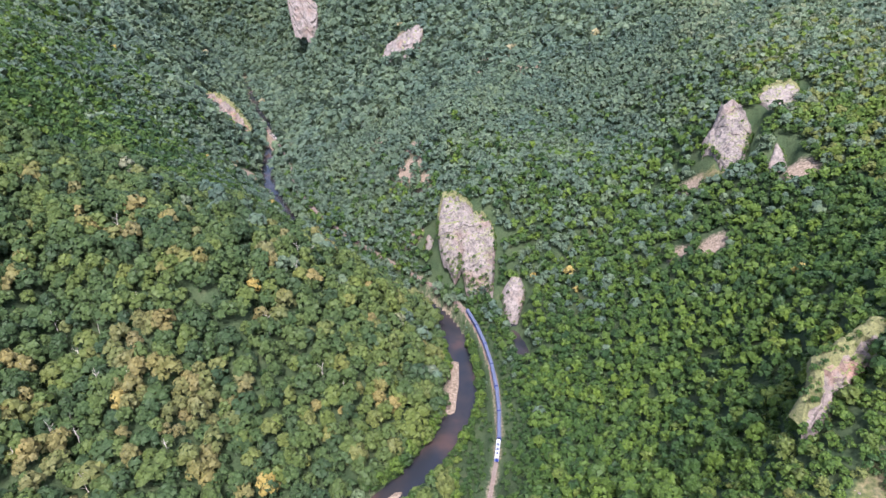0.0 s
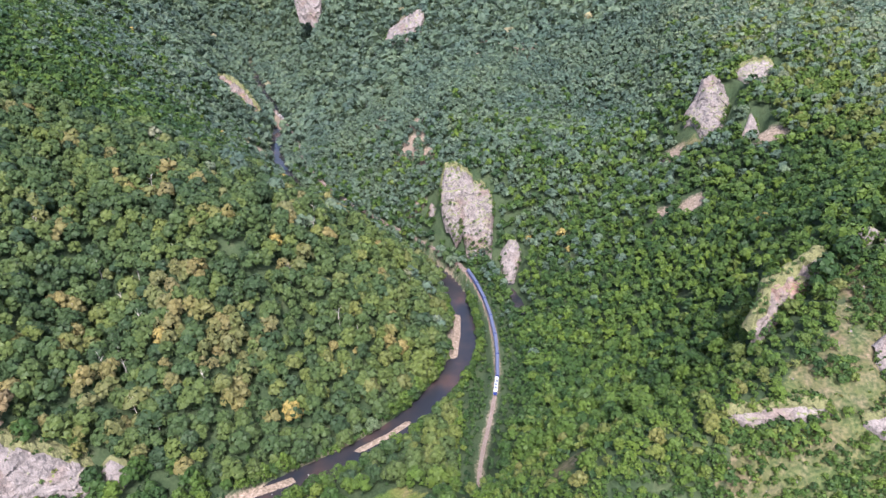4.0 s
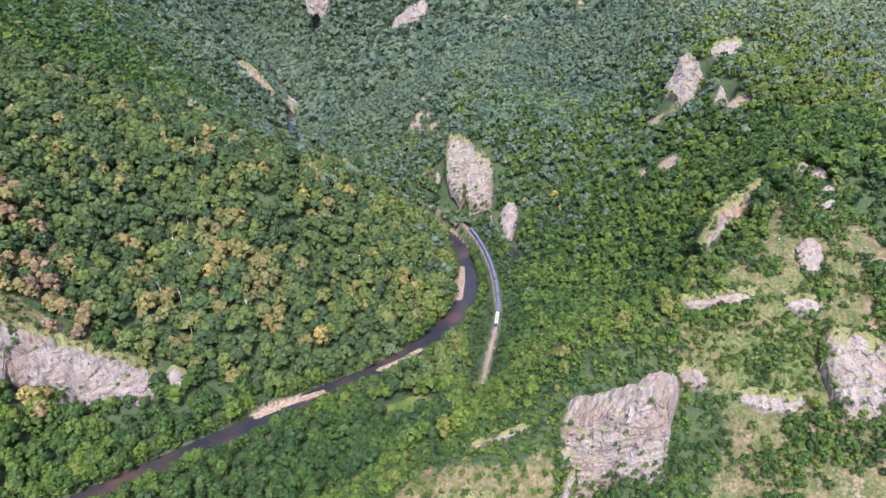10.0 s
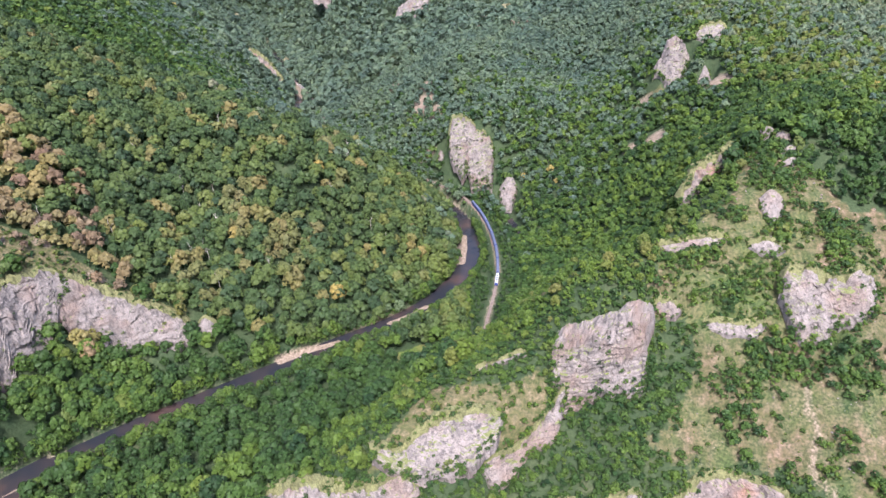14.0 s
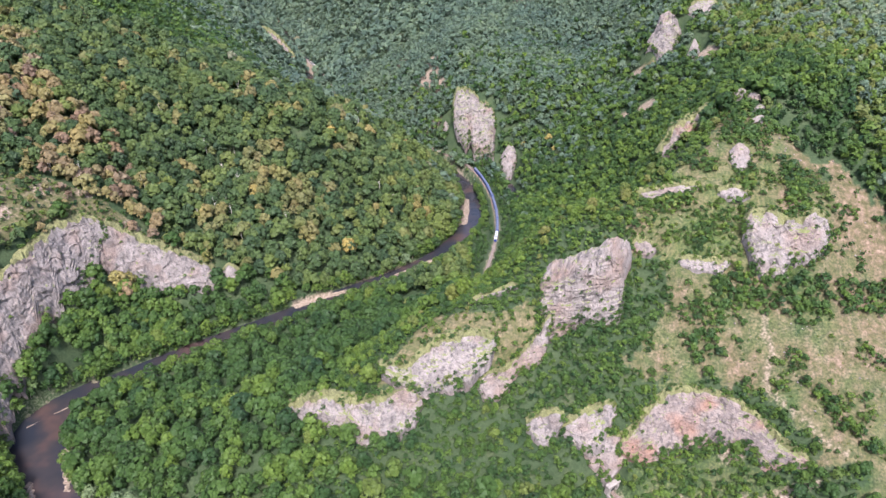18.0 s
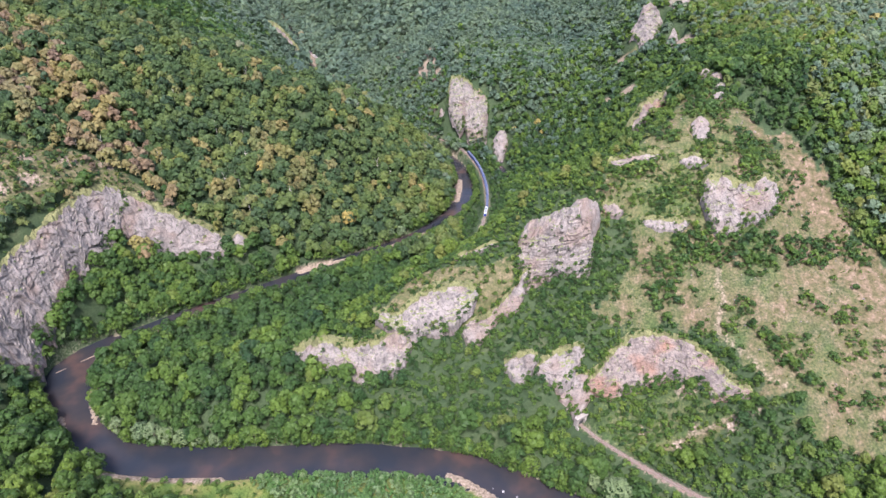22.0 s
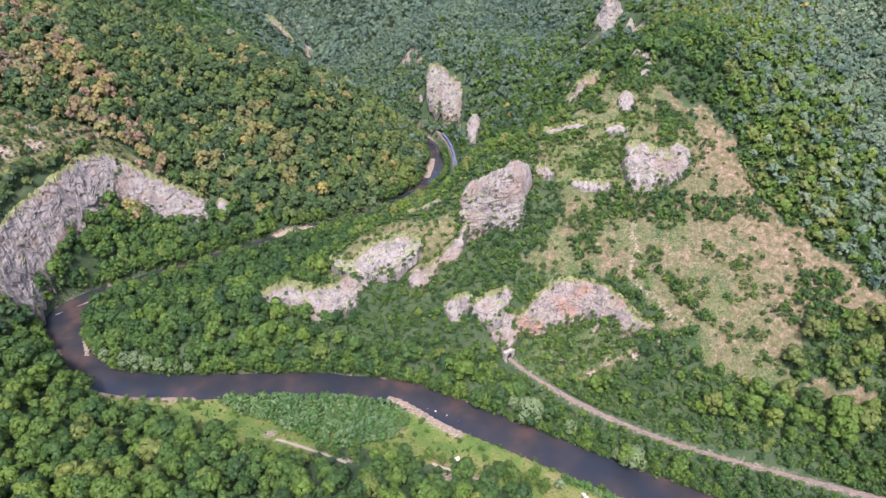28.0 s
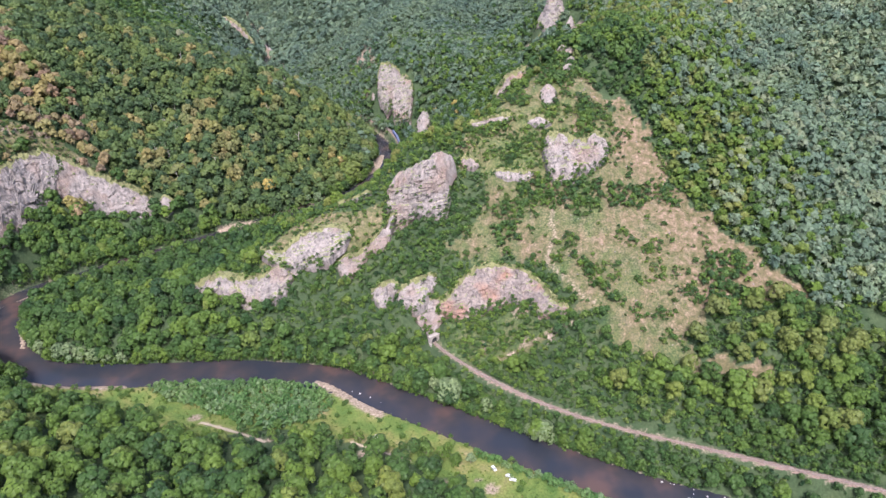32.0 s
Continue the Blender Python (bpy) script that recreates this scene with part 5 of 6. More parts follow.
def stand_of(x, y):
    """How far the places lie in the ochre stands of the hill across, 0 to 1."""
    return np.max([np.exp(-((x - a) ** 2 + (y - b) ** 2) / r ** 2) for a, b, r in ((-150, 300, 26), (-146, 272, 14), (-218, 244, 22), (-192, 308, 14), (-184, 290, 12), (-240, 270, 14))], 0)


def tone(x, y, z):
    """The tint of a tree by where it stands: fresh by the river, ochre and rust on the dry hill across; also shifted
    for haze and relief light.
    """
    n = len(x)
    t = np.clip(dice.normal(0.24, 0.13, n), 0, 0.55)
    wave = np.array([noise.noise((a / 45, b / 45, 3.0)) for a, b in zip(x, y)])
    hill = (x < 10) & (y > 190) & (y < 480)
    t = np.where(hill, np.clip(dice.normal(0.27 + 0.09 * smooth(-160, -20, x), 0.13, n), 0.02, 0.6), t)
    ochre = hill & (dice.random(n) < np.clip(0.04 + wave * 0.5, 0.02, 0.24) + 0.75 * stand_of(x, y)) & (z > 12)
    t = np.where(ochre, dice.uniform(0.58, 0.80, n), t)
    rim = np.interp(y, [150, 220, 259, 277, 312, 350], [-245, -250, -267, -295, -360, -410])
    rust = (x < rim) & (y > 150) & (y < 390) & (dice.random(n) < np.clip(0.62 + wave * 0.8 - np.abs(x - rim + 50) / 260, 0.05, 0.8))
    t = np.where(rust, dice.uniform(0.74, 0.93, n), t)
    # yellower leaves facing the sun, lightened to carry the relief's lit side
    sunward = (x > -60) & (x < 330) & (y < 120) & (z > 16)
    t = np.where(sunward, np.clip(t + 0.07, 0, 0.6), t)
    crest = ((x > -10) & (x < 210) & (y > 90) & (y < 190)) | ((x > -90) & (x < 60) & (y > 55) & (y < 112) & (z > 28))
    t = np.where(crest, np.clip(dice.normal(0.49, 0.1, n), 0.2, 0.66), t)
    shady = (x > -30) & (x < 180) & (y > 190) & (y < 330)
    t = np.where(shady, np.clip(t + 0.08, 0, 0.55), t)
    # tint raised on the far slope, as haze would pale it
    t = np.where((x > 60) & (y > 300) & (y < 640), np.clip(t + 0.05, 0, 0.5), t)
    # valley-floor leaves darkened to carry the shade behind the spur's crest
    floor_wood = (y > 85) & (y < 330) & (x > -220) & (x < 60) & (z < 30)
    t = np.where(floor_wood & (~hill), np.clip(dice.normal(0.17, 0.08, n), 0.02, 0.36), t)
    # tint raised on the east slope in place of haze
    t = np.where((x > 270) & (y > -60), np.clip(t + 0.2, 0, 0.62), t)
    t = np.where(y < -30, np.clip(t + 0.13, 0, 0.6), t)
    low = (z < 14) & (y < 85)
    t = np.where(low & ~hill, np.clip(dice.normal(0.25, 0.1, n), 0.06, 0.48), t)
    shrub = (x > -100) & (x < 200) & (y < 70) & (z > 8)
    t = np.where(shrub, np.clip(dice.normal(0.33, 0.12, n), 0.1, 0.58), t)
    t = np.where(dice.random(n) < 0.0012, 0.96, t)
    return t


def plant(name, label, x, y, tall, tint, kinds, mat=LEAVES):
    """All tufts of many crowns in one mesh; stems hidden below the canopy go with them."""
    z = ground_z(x, y)
    # kept low between the track and the river
    far, i = away(RAIL_LINE, x, y)
    kept = (RAIL_LINE[i, 1] < 6) & (y < RAIL_LINE[i, 1]) & (far < 40)
    tall = np.where(kept, np.clip(tall, 1.0, np.maximum(1.2, 10.6 + 0.62 * far - z)), tall)
    blocks, tints = [], []
    which = dice.integers(0, len(kinds), len(x))
    turn = dice.uniform(0, 2 * math.pi, len(x))
    wide = tall * dice.uniform(0.85, 1.2, len(x))
    for kind, v in enumerate(kinds):
        j = np.nonzero(which == kind)[0]
        if not len(j):
            continue
        c, s = np.cos(turn[j])[:, None, None], np.sin(turn[j])[:, None, None]
        px, py = v[None, :, :, 0], v[None, :, :, 1]
        w = wide[j][:, None, None]
        out = np.stack([(px * c - py * s) * w + x[j][:, None, None], (px * s + py * c) * w + y[j][:, None, None],
                        v[None, :, :, 2] * tall[j][:, None, None] + z[j][:, None, None]], -1)
        blocks.append(out.reshape(-1, 3))
        tints.append(np.repeat(tint[j], v.shape[0]))
    v = np.concatenate(blocks)
    f = np.arange(len(v), dtype=np.int32).reshape(-1, 3)
    ob = new(name, mesh_of(name, v, f, mat, False, tint=np.concatenate(tints)))
    return tagged(ob, label, "forest", kind="stuff")


# crowns one metre tall, to be scaled by the tree's height
NEAR_KINDS = [crown(190, 11, 0.36, 1.0, 0.16, 0.084, s, 0.42, 0.15) for s in range(10)]
MID_KINDS = [crown(56, 7, 0.4, 1.0, 0.22, 0.145, s + 50, 0.42, 0.15) for s in range(8)]
BACK_KINDS = [crown(27, 5, 0.44, 1.0, 0.35, 0.19, s + 70, 0.28, 0.16) for s in range(8)]
FAR_KINDS = [crown(14, 4, 0.46, 1.0, 0.4, 0.28, s + 90, 0.2, 0.12) for s in range(6)]
BIG_KINDS = [crown(430, 11, 0.37, 1.0, 0.12, 0.055, s + 30, 0.42, 0.16) for s in range(8)]
BUSH_KINDS = [crown(46, 5, 0.62, 1.0, 0.06, 0.18, s + 130) for s in range(6)]
LOW_KINDS = [crown(14, 3, 0.75, 1.0, 0.06, 0.34, s + 150) for s in range(6)]

# the woods by hillsides
for name, label, (x0, x1, y0, y1), step, kinds, size in (
        ("spur_wood", "dense green deciduous wood on the spur and its foot", (-300, 235, -20, 215), 8.8, NEAR_KINDS, 14.5),
        ("slope_wood", "dense pale green wood on the slope beside the dry grass", (235, 440, -20, 215), 6.4, MID_KINDS, 10.0),
        ("riverside_wood", "leafy broadleaf wood along the river and near bank", (-340, 460, -200, -20), 10.4, BIG_KINDS, 16.0),
        ("hill_wood", "mixed green and ochre oak wood on the hill across", (-520, 5, 215, 500), 7.8, NEAR_KINDS, 16.0),
        ("cliff_wood", "wood with browning trees above the river cliff", (-520, -300, 20, 215), 7.0, MID_KINDS, 11.5),
        ("valley_wood", "dark green wood filling the side valley", (5, 440, 215, 500), 5.5, MID_KINDS, 9.0),
        ("back_wood", "green wood on the long far slope", (-620, 560, 500, 800), 5.8, BACK_KINDS, 9.5),
        ("distant_wood", "distant green woods on the ridges", (-900, 800, 800, 1750), 9.0, FAR_KINDS, 12.6),
        ("south_wood", "green woods behind the river meadow", (-420, 470, -430, -200), 8.6, MID_KINDS, 14.0),
        ("east_wood", "pale green wood on the eastern slope", (440, 760, -200, 500), 6.6, BACK_KINDS, 10.0)):
    x, y = scatter(x0, x1, y0, y1, step)
    ok = (y < -200) | (x > -0.76 * (y + 395) - 40) & ((y < -200) | (x < 0.74 * (y + 395) + 220)) & clear(x, y)
    grass = open_grass(x, y)
    strays = sunny_at(x, y) & (dice.random(len(x)) < 0.035)
    ok &= ~grass | strays
    heath = inside(HEATH, x, y)
    ok &= ~heath | (dice.random(len(x)) < 0.3)
    x, y = x[ok], y[ok]
    z = ground_z(x, y)
    tall = size * (dice.uniform(0.82, 1.15, len(x)) if y0 >= 500 else dice.uniform(0.65, 1.25, len(x)))
    d, i = away(RIVER_LINE, x, y)
    by_rail, ri = away(RAIL_LINE, x, y)
    seen_rail = (by_rail < 24) & (y < 450) & ((RAIL_LINE[ri, 1] < TUNNEL_Y[0]) | (RAIL_LINE[ri, 1] > TUNNEL_Y[1]))
    tall = np.where(seen_rail, tall * (0.42 + 0.5 * smooth(6, 24, by_rail)), tall)
    scrub = (x > -30) & (x < 235) & (y < 110) & (y > -60) & (z > 14)
    tall = np.where(scrub, tall * 0.5, tall)
    shoulder = ((x > 0) & (x < 240) & (y > 85) & (y < 190)) | ((x > -90) & (x < 60) & (y > 50) & (y < 112) & (z > 28))
    tall = np.where(shoulder, tall * 0.55, tall)
    tall = np.where(inside(HEATH, x, y), tall * 0.6, tall)
    tall = np.where(sunny_at(x, y), np.minimum(tall * 0.6, 5.5), tall)
    track_wood = (x > 120) & (y < -18) & (y > -110) & (z < 45) & (by_rail > 14)
    tall = np.where(track_wood, np.maximum(tall, dice.uniform(6.5, 10.5, len(x))), tall)
    lane = near_line(PATHS[0], x, y)
    tall = np.where((lane < 36) & (y < -60) & (x < 30), tall * (0.3 + 0.7 * smooth(4, 36, lane)), tall)
    gap = d - river_half(i)
    near_bank = (y > 95) & (y < 470) & (z < 45) & (x > RIVER_LINE[i, 0] + (RIVER_LINE[i, 1] - y) * 0.3)
    tall = np.where(near_bank & (gap < 30), tall * (0.74 + 0.26 * smooth(4, 30, gap)), tall)
    tall = np.where(inside(QUARRY, x, y), tall * 0.6, tall)
    south_door = np.hypot(x - 84, y + 8)
    tall = np.where(south_door < 24, np.minimum(tall, 3 + 0.3 * south_door), tall)
    # trees farther off more often take the leaf colour paled for haze
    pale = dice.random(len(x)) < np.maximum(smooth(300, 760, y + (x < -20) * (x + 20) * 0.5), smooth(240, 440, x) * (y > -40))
    tints = tone(x, y, z)
    for some, what, mat in ((~pale, label, OAK_LEAVES if name in ("hill_wood", "cliff_wood") else LEAVES), (pale, label.replace("green", "haze-tinted green"), HAZE_LEAVES)):
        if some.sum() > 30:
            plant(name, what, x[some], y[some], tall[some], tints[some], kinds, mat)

FOOT_WOOD = [(-320, 60), (-309, 64), (-303, 77), (-295, 88), (-284, 97), (-262, 113), (-240, 134), (-226, 146), (-226, 170), (-262, 164), (-280, 146), (-292, 122), (-302, 100)]
x, y = scatter(-314, -220, 60, 175, 6.2)
ok = inside(FOOT_WOOD, x, y) & clear(x, y, 2.0)
x, y = x[ok], y[ok]
plant("cliff_foot_wood", "tall fresh green trees packed below the river cliff", x, y, dice.uniform(10, 16, len(x)), np.clip(dice.normal(0.36, 0.12, len(x)), 0.1, 0.56), NEAR_KINDS)

# undergrowth below the canopy, its tint darkened to give shade between crowns
x, y = scatter(-520, 440, -200, 440, 7.4)
ok = (x > -0.76 * (y + 395) - 40) & (x < 0.74 * (y + 395) + 220) & clear(x, y) & ~open_grass(x, y)
x, y = x[ok], y[ok]
plant("undergrowth", "undergrowth beneath the trees, darkened for the shade there", x, y, dice.uniform(1.6, 3.8, len(x)), np.clip(dice.normal(0.08, 0.08, len(x)), 0, 0.3), LOW_KINDS)

# undergrowth fills scrubland between the low trees
x, y = scatter(-110, 380, -125, 120, 3.6)
z = ground_z(x, y)
ok = clear(x, y, 1.5) & ~open_grass(x, y) & ((z > 8) | (x > 95)) & ((y > -60) | (x > 95))
x, y = x[ok], y[ok]
plant("scrub", "bright green scrub below the rocks", x, y, dice.uniform(2.0, 4.6, len(x)), np.clip(dice.normal(0.32, 0.11, len(x)), 0.1, 0.58), BUSH_KINDS)
x, y = scatter(0, 205, 118, 215, 3.9)
ok = clear(x, y, 1.5) & ~open_grass(x, y) & (ground_z(x, y) > 40)
x, y = x[ok], y[ok]
plant("shoulder_scrub", "yellow-green scrub between the low trees of the shoulder", x, y, dice.uniform(2.2, 5.0, len(x)), np.clip(dice.normal(0.42, 0.11, len(x)), 0.15, 0.62), BUSH_KINDS)


x, y = scatter(55, 345, -40, 205, 3.2)
wave = np.array([noise.noise((a / 20, b / 20, 5.0)) + 0.5 * noise.noise((a / 8, b / 8, 7.0)) for a, b in zip(x, y)])
upper = smooth(70, 110, y - (x - 200) * 0.2) * np.where(x < 235, 1, 0.2)
ok = sunny_at(x, y) & clear(x, y, 1.5) & (wave + upper * 0.42 > 0.25) & (near_line(PATHS[2], x, y) > 2.5)
x, y, core = x[ok], y[ok], (wave + upper * 0.42)[ok]
plant("slope_scrub", "patches of green scrub on the sunny slope", x, y, dice.uniform(1.2, 2.8, len(x)) + 5.0 * np.clip(core - 0.26, 0, 0.7), np.clip(dice.normal(0.3, 0.12, len(x)), 0.08, 0.6), BUSH_KINDS)
COPSES = [[(283, 17), (305, 21), (318, 9), (307, -14), (283, -21), (279, -2)], [(188, 30), (196, 24), (214, 0), (224, -14), (216, -16), (200, 4)],
          [(148, 84), (168, 92), (196, 80), (236, 74), (256, 78), (250, 60), (214, 58), (172, 64)], [(98, 66), (112, 76), (118, 94), (106, 98), (96, 84)], [(128, 62), (146, 60), (152, 46), (136, 44)]]
x, y = scatter(120, 325, -26, 100, 3.1)
ok = np.any([inside(c, x, y) for c in COPSES], 0) & clear(x, y, 2.0) & (dice.random(len(x)) < 0.8)
x, y = x[ok], y[ok]
plant("slope_copse", "dense green copses of low trees on the sunny slope", x, y, dice.uniform(3.4, 7.2, len(x)), np.clip(dice.normal(0.26, 0.1, len(x)), 0.08, 0.5), MID_KINDS)
x, y = scatter(55, 345, -40, 205, 2.2)
ok = sunny_at(x, y) & clear(x, y, 1.0) & (dice.random(len(x)) < 0.3)
x, y = x[ok], y[ok]
TUSSOCKS = [crown(10, 2, 0.7, 1.0, 0.05, 0.4, s + 170) for s in range(4)]
plant("grass_tussocks", "olive grass tussocks on the dry slope", x, y, 0.25 + 0.9 * dice.random(len(x)) ** 2.5, np.clip(dice.normal(0.56, 0.07, len(x)), 0.36, 0.7), TUSSOCKS)
x, y = scatter(-420, -250, 90, 275, 3.6)
ok = inside(HEATH, x, y) & clear(x, y, 1.0) & (dice.random(len(x)) < 0.55)
x, y = x[ok], y[ok]
plant("heath_scrub", "low green scrub above the river cliff", x, y, dice.uniform(1.2, 3.4, len(x)), np.clip(dice.normal(0.42, 0.12, len(x)), 0.2, 0.7), BUSH_KINDS)
x, y = scatter(-60, 45, 38, 90, 3.4)
ok = inside(SPUR_TURF, x, y) & clear(x, y, 1.5) & (dice.random(len(x)) < 0.42)
x, y = x[ok], y[ok]
plant("spur_scrub", "low green scrub on the spur's turf", x, y, dice.uniform(1.2, 4.0, len(x)), np.clip(dice.normal(0.38, 0.1, len(x)), 0.2, 0.6), BUSH_KINDS)
x, y = scatter(108, 180, -28, 0, 3.2)
ok = inside(QUARRY_TURF, x, y) & clear(x, y, 1.0) & (dice.random(len(x)) < 0.75)
x, y = x[ok], y[ok]
plant("quarry_scrub", "low green scrub on the quarry floor", x, y, dice.uniform(1.2, 3.4, len(x)), np.clip(dice.normal(0.4, 0.1, len(x)), 0.2, 0.6), BUSH_KINDS)
WITHY = [crown(56, 4, 0.4, 1.0, 0.06, 0.12, s + 190) for s in range(6)]
x, y = scatter(-132, 20, -90, -28, 2.5)
wave = np.array([noise.noise((a / 12, b / 12, 15.0)) for a, b in zip(x, y)])
ok = inside(THICKET, x, y) & clear(x, y) & (dice.random(len(x)) < 0.85 + wave * 0.9)
x, y = x[ok], y[ok]
plant("willow_thicket", "thicket of young silver-green willows in the meadow", x, y, dice.uniform(2.8, 7.2, len(x)), dice.random(len(x)), WITHY, OSIER)
x, y = scatter(-235, 260, -200, 220, 2.4)
ok = (inside(TERRACE, x, y) | inside(GLADE, x, y)) & clear(x, y, 1.0) & (dice.random(len(x)) < 0.6)
x, y = x[ok], y[ok]
plant("meadow_herbs", "tall rough herbs and grass in the river meadow", x, y, 0.3 + 0.9 * dice.random(len(x)) ** 2, np.clip(dice.normal(0.44, 0.1, len(x)), 0.2, 0.7), TUSSOCKS)
hedge = fine([(112, -101), (150, -119), (190, -139), (240, -162)], 2.4)
plant("willow_hedge", "row of young willows along the river meadow", hedge[:, 0] + dice.uniform(-1.5, 1.5, len(hedge)), hedge[:, 1] + dice.uniform(-1.5, 1.5, len(hedge)),
      dice.uniform(3.2, 5.4, len(hedge)), dice.random(len(hedge)), BUSH_KINDS, OSIER)


# tufts of green on the rock ledges
spots = np.concatenate(LEDGES)
spots = np.concatenate([spots[dice.random(len(spots)) < 0.3]] + CAPS + [p[dice.random(len(p)) < 0.4 + 0.5 * np.array([noise.noise((a / 9, b / 9, 21.0)) for a, b, c in p])] for p in FEET] + [p[dice.random(len(p)) < 0.6] for p in ENDS])
kinds = dice.integers(0, 6, len(spots))
big = 0.7 + 2.6 * dice.random(len(spots)) ** 1.8
v = np.concatenate([(BUSH_KINDS[k].reshape(-1, 3) * s + p).reshape(-1, 3, 3) for k, s, p in zip(kinds, big, spots)]).reshape(-1, 3)
ledge = new("ledge_scrub", mesh_of("ledge_scrub", v, np.arange(len(v)).reshape(-1, 3), LEAVES, False, tint=np.repeat(np.clip(dice.normal(0.32, 0.12, len(spots)), 0.06, 0.6), 46)))
tagged(ledge, "tufts of green scrub clinging to the rock ledges", "scrub", kind="stuff")


# ---- single trees and bushes ----
def tree_kind(seed, mat, tufts=420, lobes=9, radius=0.4, size=0.046, category="tree"):
    """One tree of unit height: forked trunk, limbs and a tufted crown."""
    r = np.random.default_rng(seed)
    thing = new("tree")
    bm = bmesh.new()
    rings = []
    for k in range(6):
        z, rad = k * 0.13, 0.026 * (1 - k * 0.14)
        cx, cy = 0.012 * math.sin(k * 1.3 + seed), 0.012 * math.cos(k * 1.7 + seed)
        rings.append([(cx + rad * math.cos(a), cy + rad * math.sin(a), z - 0.03) for a in np.linspace(0, 2 * math.pi, 7)[:-1]])
    part("trunk", loft(rings), BARK, thing)
    for _ in range(3):
        a, z0 = r.uniform(0, 6.28), r.uniform(0.25, 0.45)
        rings = []
        for k in range(4):
            q = k / 3
            c = (q * 0.24 * math.cos(a), q * 0.24 * math.sin(a), z0 + q * 0.26)
            rad = 0.013 * (1 - q * 0.75)
            rings.append([(c[0] + rad * math.cos(b), c[1] + rad * math.sin(b), c[2]) for b in np.linspace(0, 2 * math.pi, 6)[:-1]])
        part("limb", loft(rings), BARK, thing)
    v = crown(tufts, lobes, radius, 1.0, 0.14, size, seed)
    f = np.arange(tufts * 3).reshape(-1, 3)
    ob = new("crown", mesh_of("crown", v.reshape(-1, 3), f, mat, False, tint=np.full(tufts, np.clip(r.normal(0.33, 0.1), 0.1, 0.55))))
    ob.parent = thing
    return thing


GREEN_TREES = [tagged(tree_kind(300 + s, LEAVES, 430, 10, 0.42, 0.047), "broad leafy green tree on the river bank", "tree", "trees by the river") for s in range(8)]
PALE_TREES = [tagged(tree_kind(400 + s, WILLOW, 460, 11, 0.36, 0.042), "silver-green willow beside the water", "tree", "willows by the river") for s in range(3)]
BROAD_WILLOW = tagged(tree_kind(420, WILLOW, 620, 13, 0.47, 0.044), "huge spreading silver-green willow on the river bank", "tree", "willows by the river")
used = set()


def stand(kind, x, y, tall):
    """Puts the first of a kind where it belongs, and copies of it after that."""
    m = pose(x, y, float(ground_z(x, y)[0]), 0, 0, float(dice.uniform(0, 360))) @ Matrix.Diagonal((tall, tall, tall, 1))
    if kind.name not in used:
        used.add(kind.name)
        kind.matrix_world = m
        return kind
    ob = copy_thing(kind, m)
    ob.matrix_world = m
    return ob


WILLOWS = [(95, -52, 20), (84, -43, 12), (121, -62, 12), (157, -88, 17), (148, -83, 11), (-206, -6, 16), (-197, -7, 17), (-188, -8.5, 15), (-178, -9.5, 15), (-167, -9.5, 13), (-226, 2, 13), (-156, -9.5, 12), (-235, 9, 12),
           (-52, 262, 14), (-62, 258, 11), (-70, 252, 9), (-80, 246, 9), (48, -8, 8), (108, -108, 9), (70, -100, 8), (86, -44, 10)]
for n, (x, y, tall) in enumerate(WILLOWS):
    stand(BROAD_WILLOW if x > 80 and tall > 12 else PALE_TREES[n % 3], x, y, tall)
BANK = fine(soften(RIVER), 6.8)
d = np.gradient(BANK, axis=0)
normal = np.c_[-d[:, 1], d[:, 0]] / np.hypot(d[:, 0], d[:, 1])[:, None]
n = 0
for p, s in zip(BANK, normal):
    if not (-130 < p[1] < 420 and -320 < p[0] < 260):
        continue
    for side in (-1, 1):
        half = float(river_half(away(RIVER_LINE, p[0], p[1])[1])[0])
        q = p + s * side * (half + (1.5 if p[1] > 100 else 0.0) + dice.uniform(0, 1.0))
        if not clear(np.array([q[0]]), np.array([q[1]]))[0] or inside(TERRACE, np.array([q[0]]), np.array([q[1]]))[0]:
            continue
        if min(math.dist(q, w[:2]) for w in WILLOWS) < 8:
            continue
        near_side = q[0] > p[0] + (p[1] - q[1]) * 0.3
        low = 0.72 if 95 < q[0] and q[1] < -10 else ((0.92 if q[0] < -30 else 0.75) if near_side else 0.9) if q[1] > 60 else 1.0
        stand(GREEN_TREES[n % 8], q[0], q[1], float(dice.uniform(10, 16)) * low)
        n += 1
edge = []
for p, s in zip(fine(BANK, 2.3), np.stack([np.interp(np.linspace(0, 1, len(fine(BANK, 2.3))), np.linspace(0, 1, len(normal)), normal[:, c]) for c in (0, 1)], 1)):
    if -130 < p[1] < 430 and -320 < p[0] < 260:
        half = float(river_half(away(RIVER_LINE, p[0], p[1])[1])[0])
        edge += [p + s * side * (half + dice.uniform(-0.3, 1.6)) for side in (-1, 1)]
edge = np.array(edge)
ok = clear(edge[:, 0], edge[:, 1]) & ~inside(TERRACE, edge[:, 0], edge[:, 1])
edge = edge[ok]
plant("bank_scrub", "leafy green bushes hanging over the water's edge", edge[:, 0], edge[:, 1], dice.uniform(2.2, 5.0, len(edge)) * np.where(edge[:, 1] > 110, 1.25, 1.0), np.clip(dice.normal(0.34, 0.1, len(edge)), 0.1, 0.55), BUSH_KINDS)
GROVES = [(72, -100, 12), (80, -104, 13), (90, -107, 13), (86, -114, 12), (98, -110, 11), (64, -100, 9), (28, -90, 9), (36, -94, 9), (52, -98, 8), (78, -94, 9), (94, -99, 9),
          (-40, -92, 8), (-30, -98, 9), (-84, -92, 9), (-20, -96, 7)]
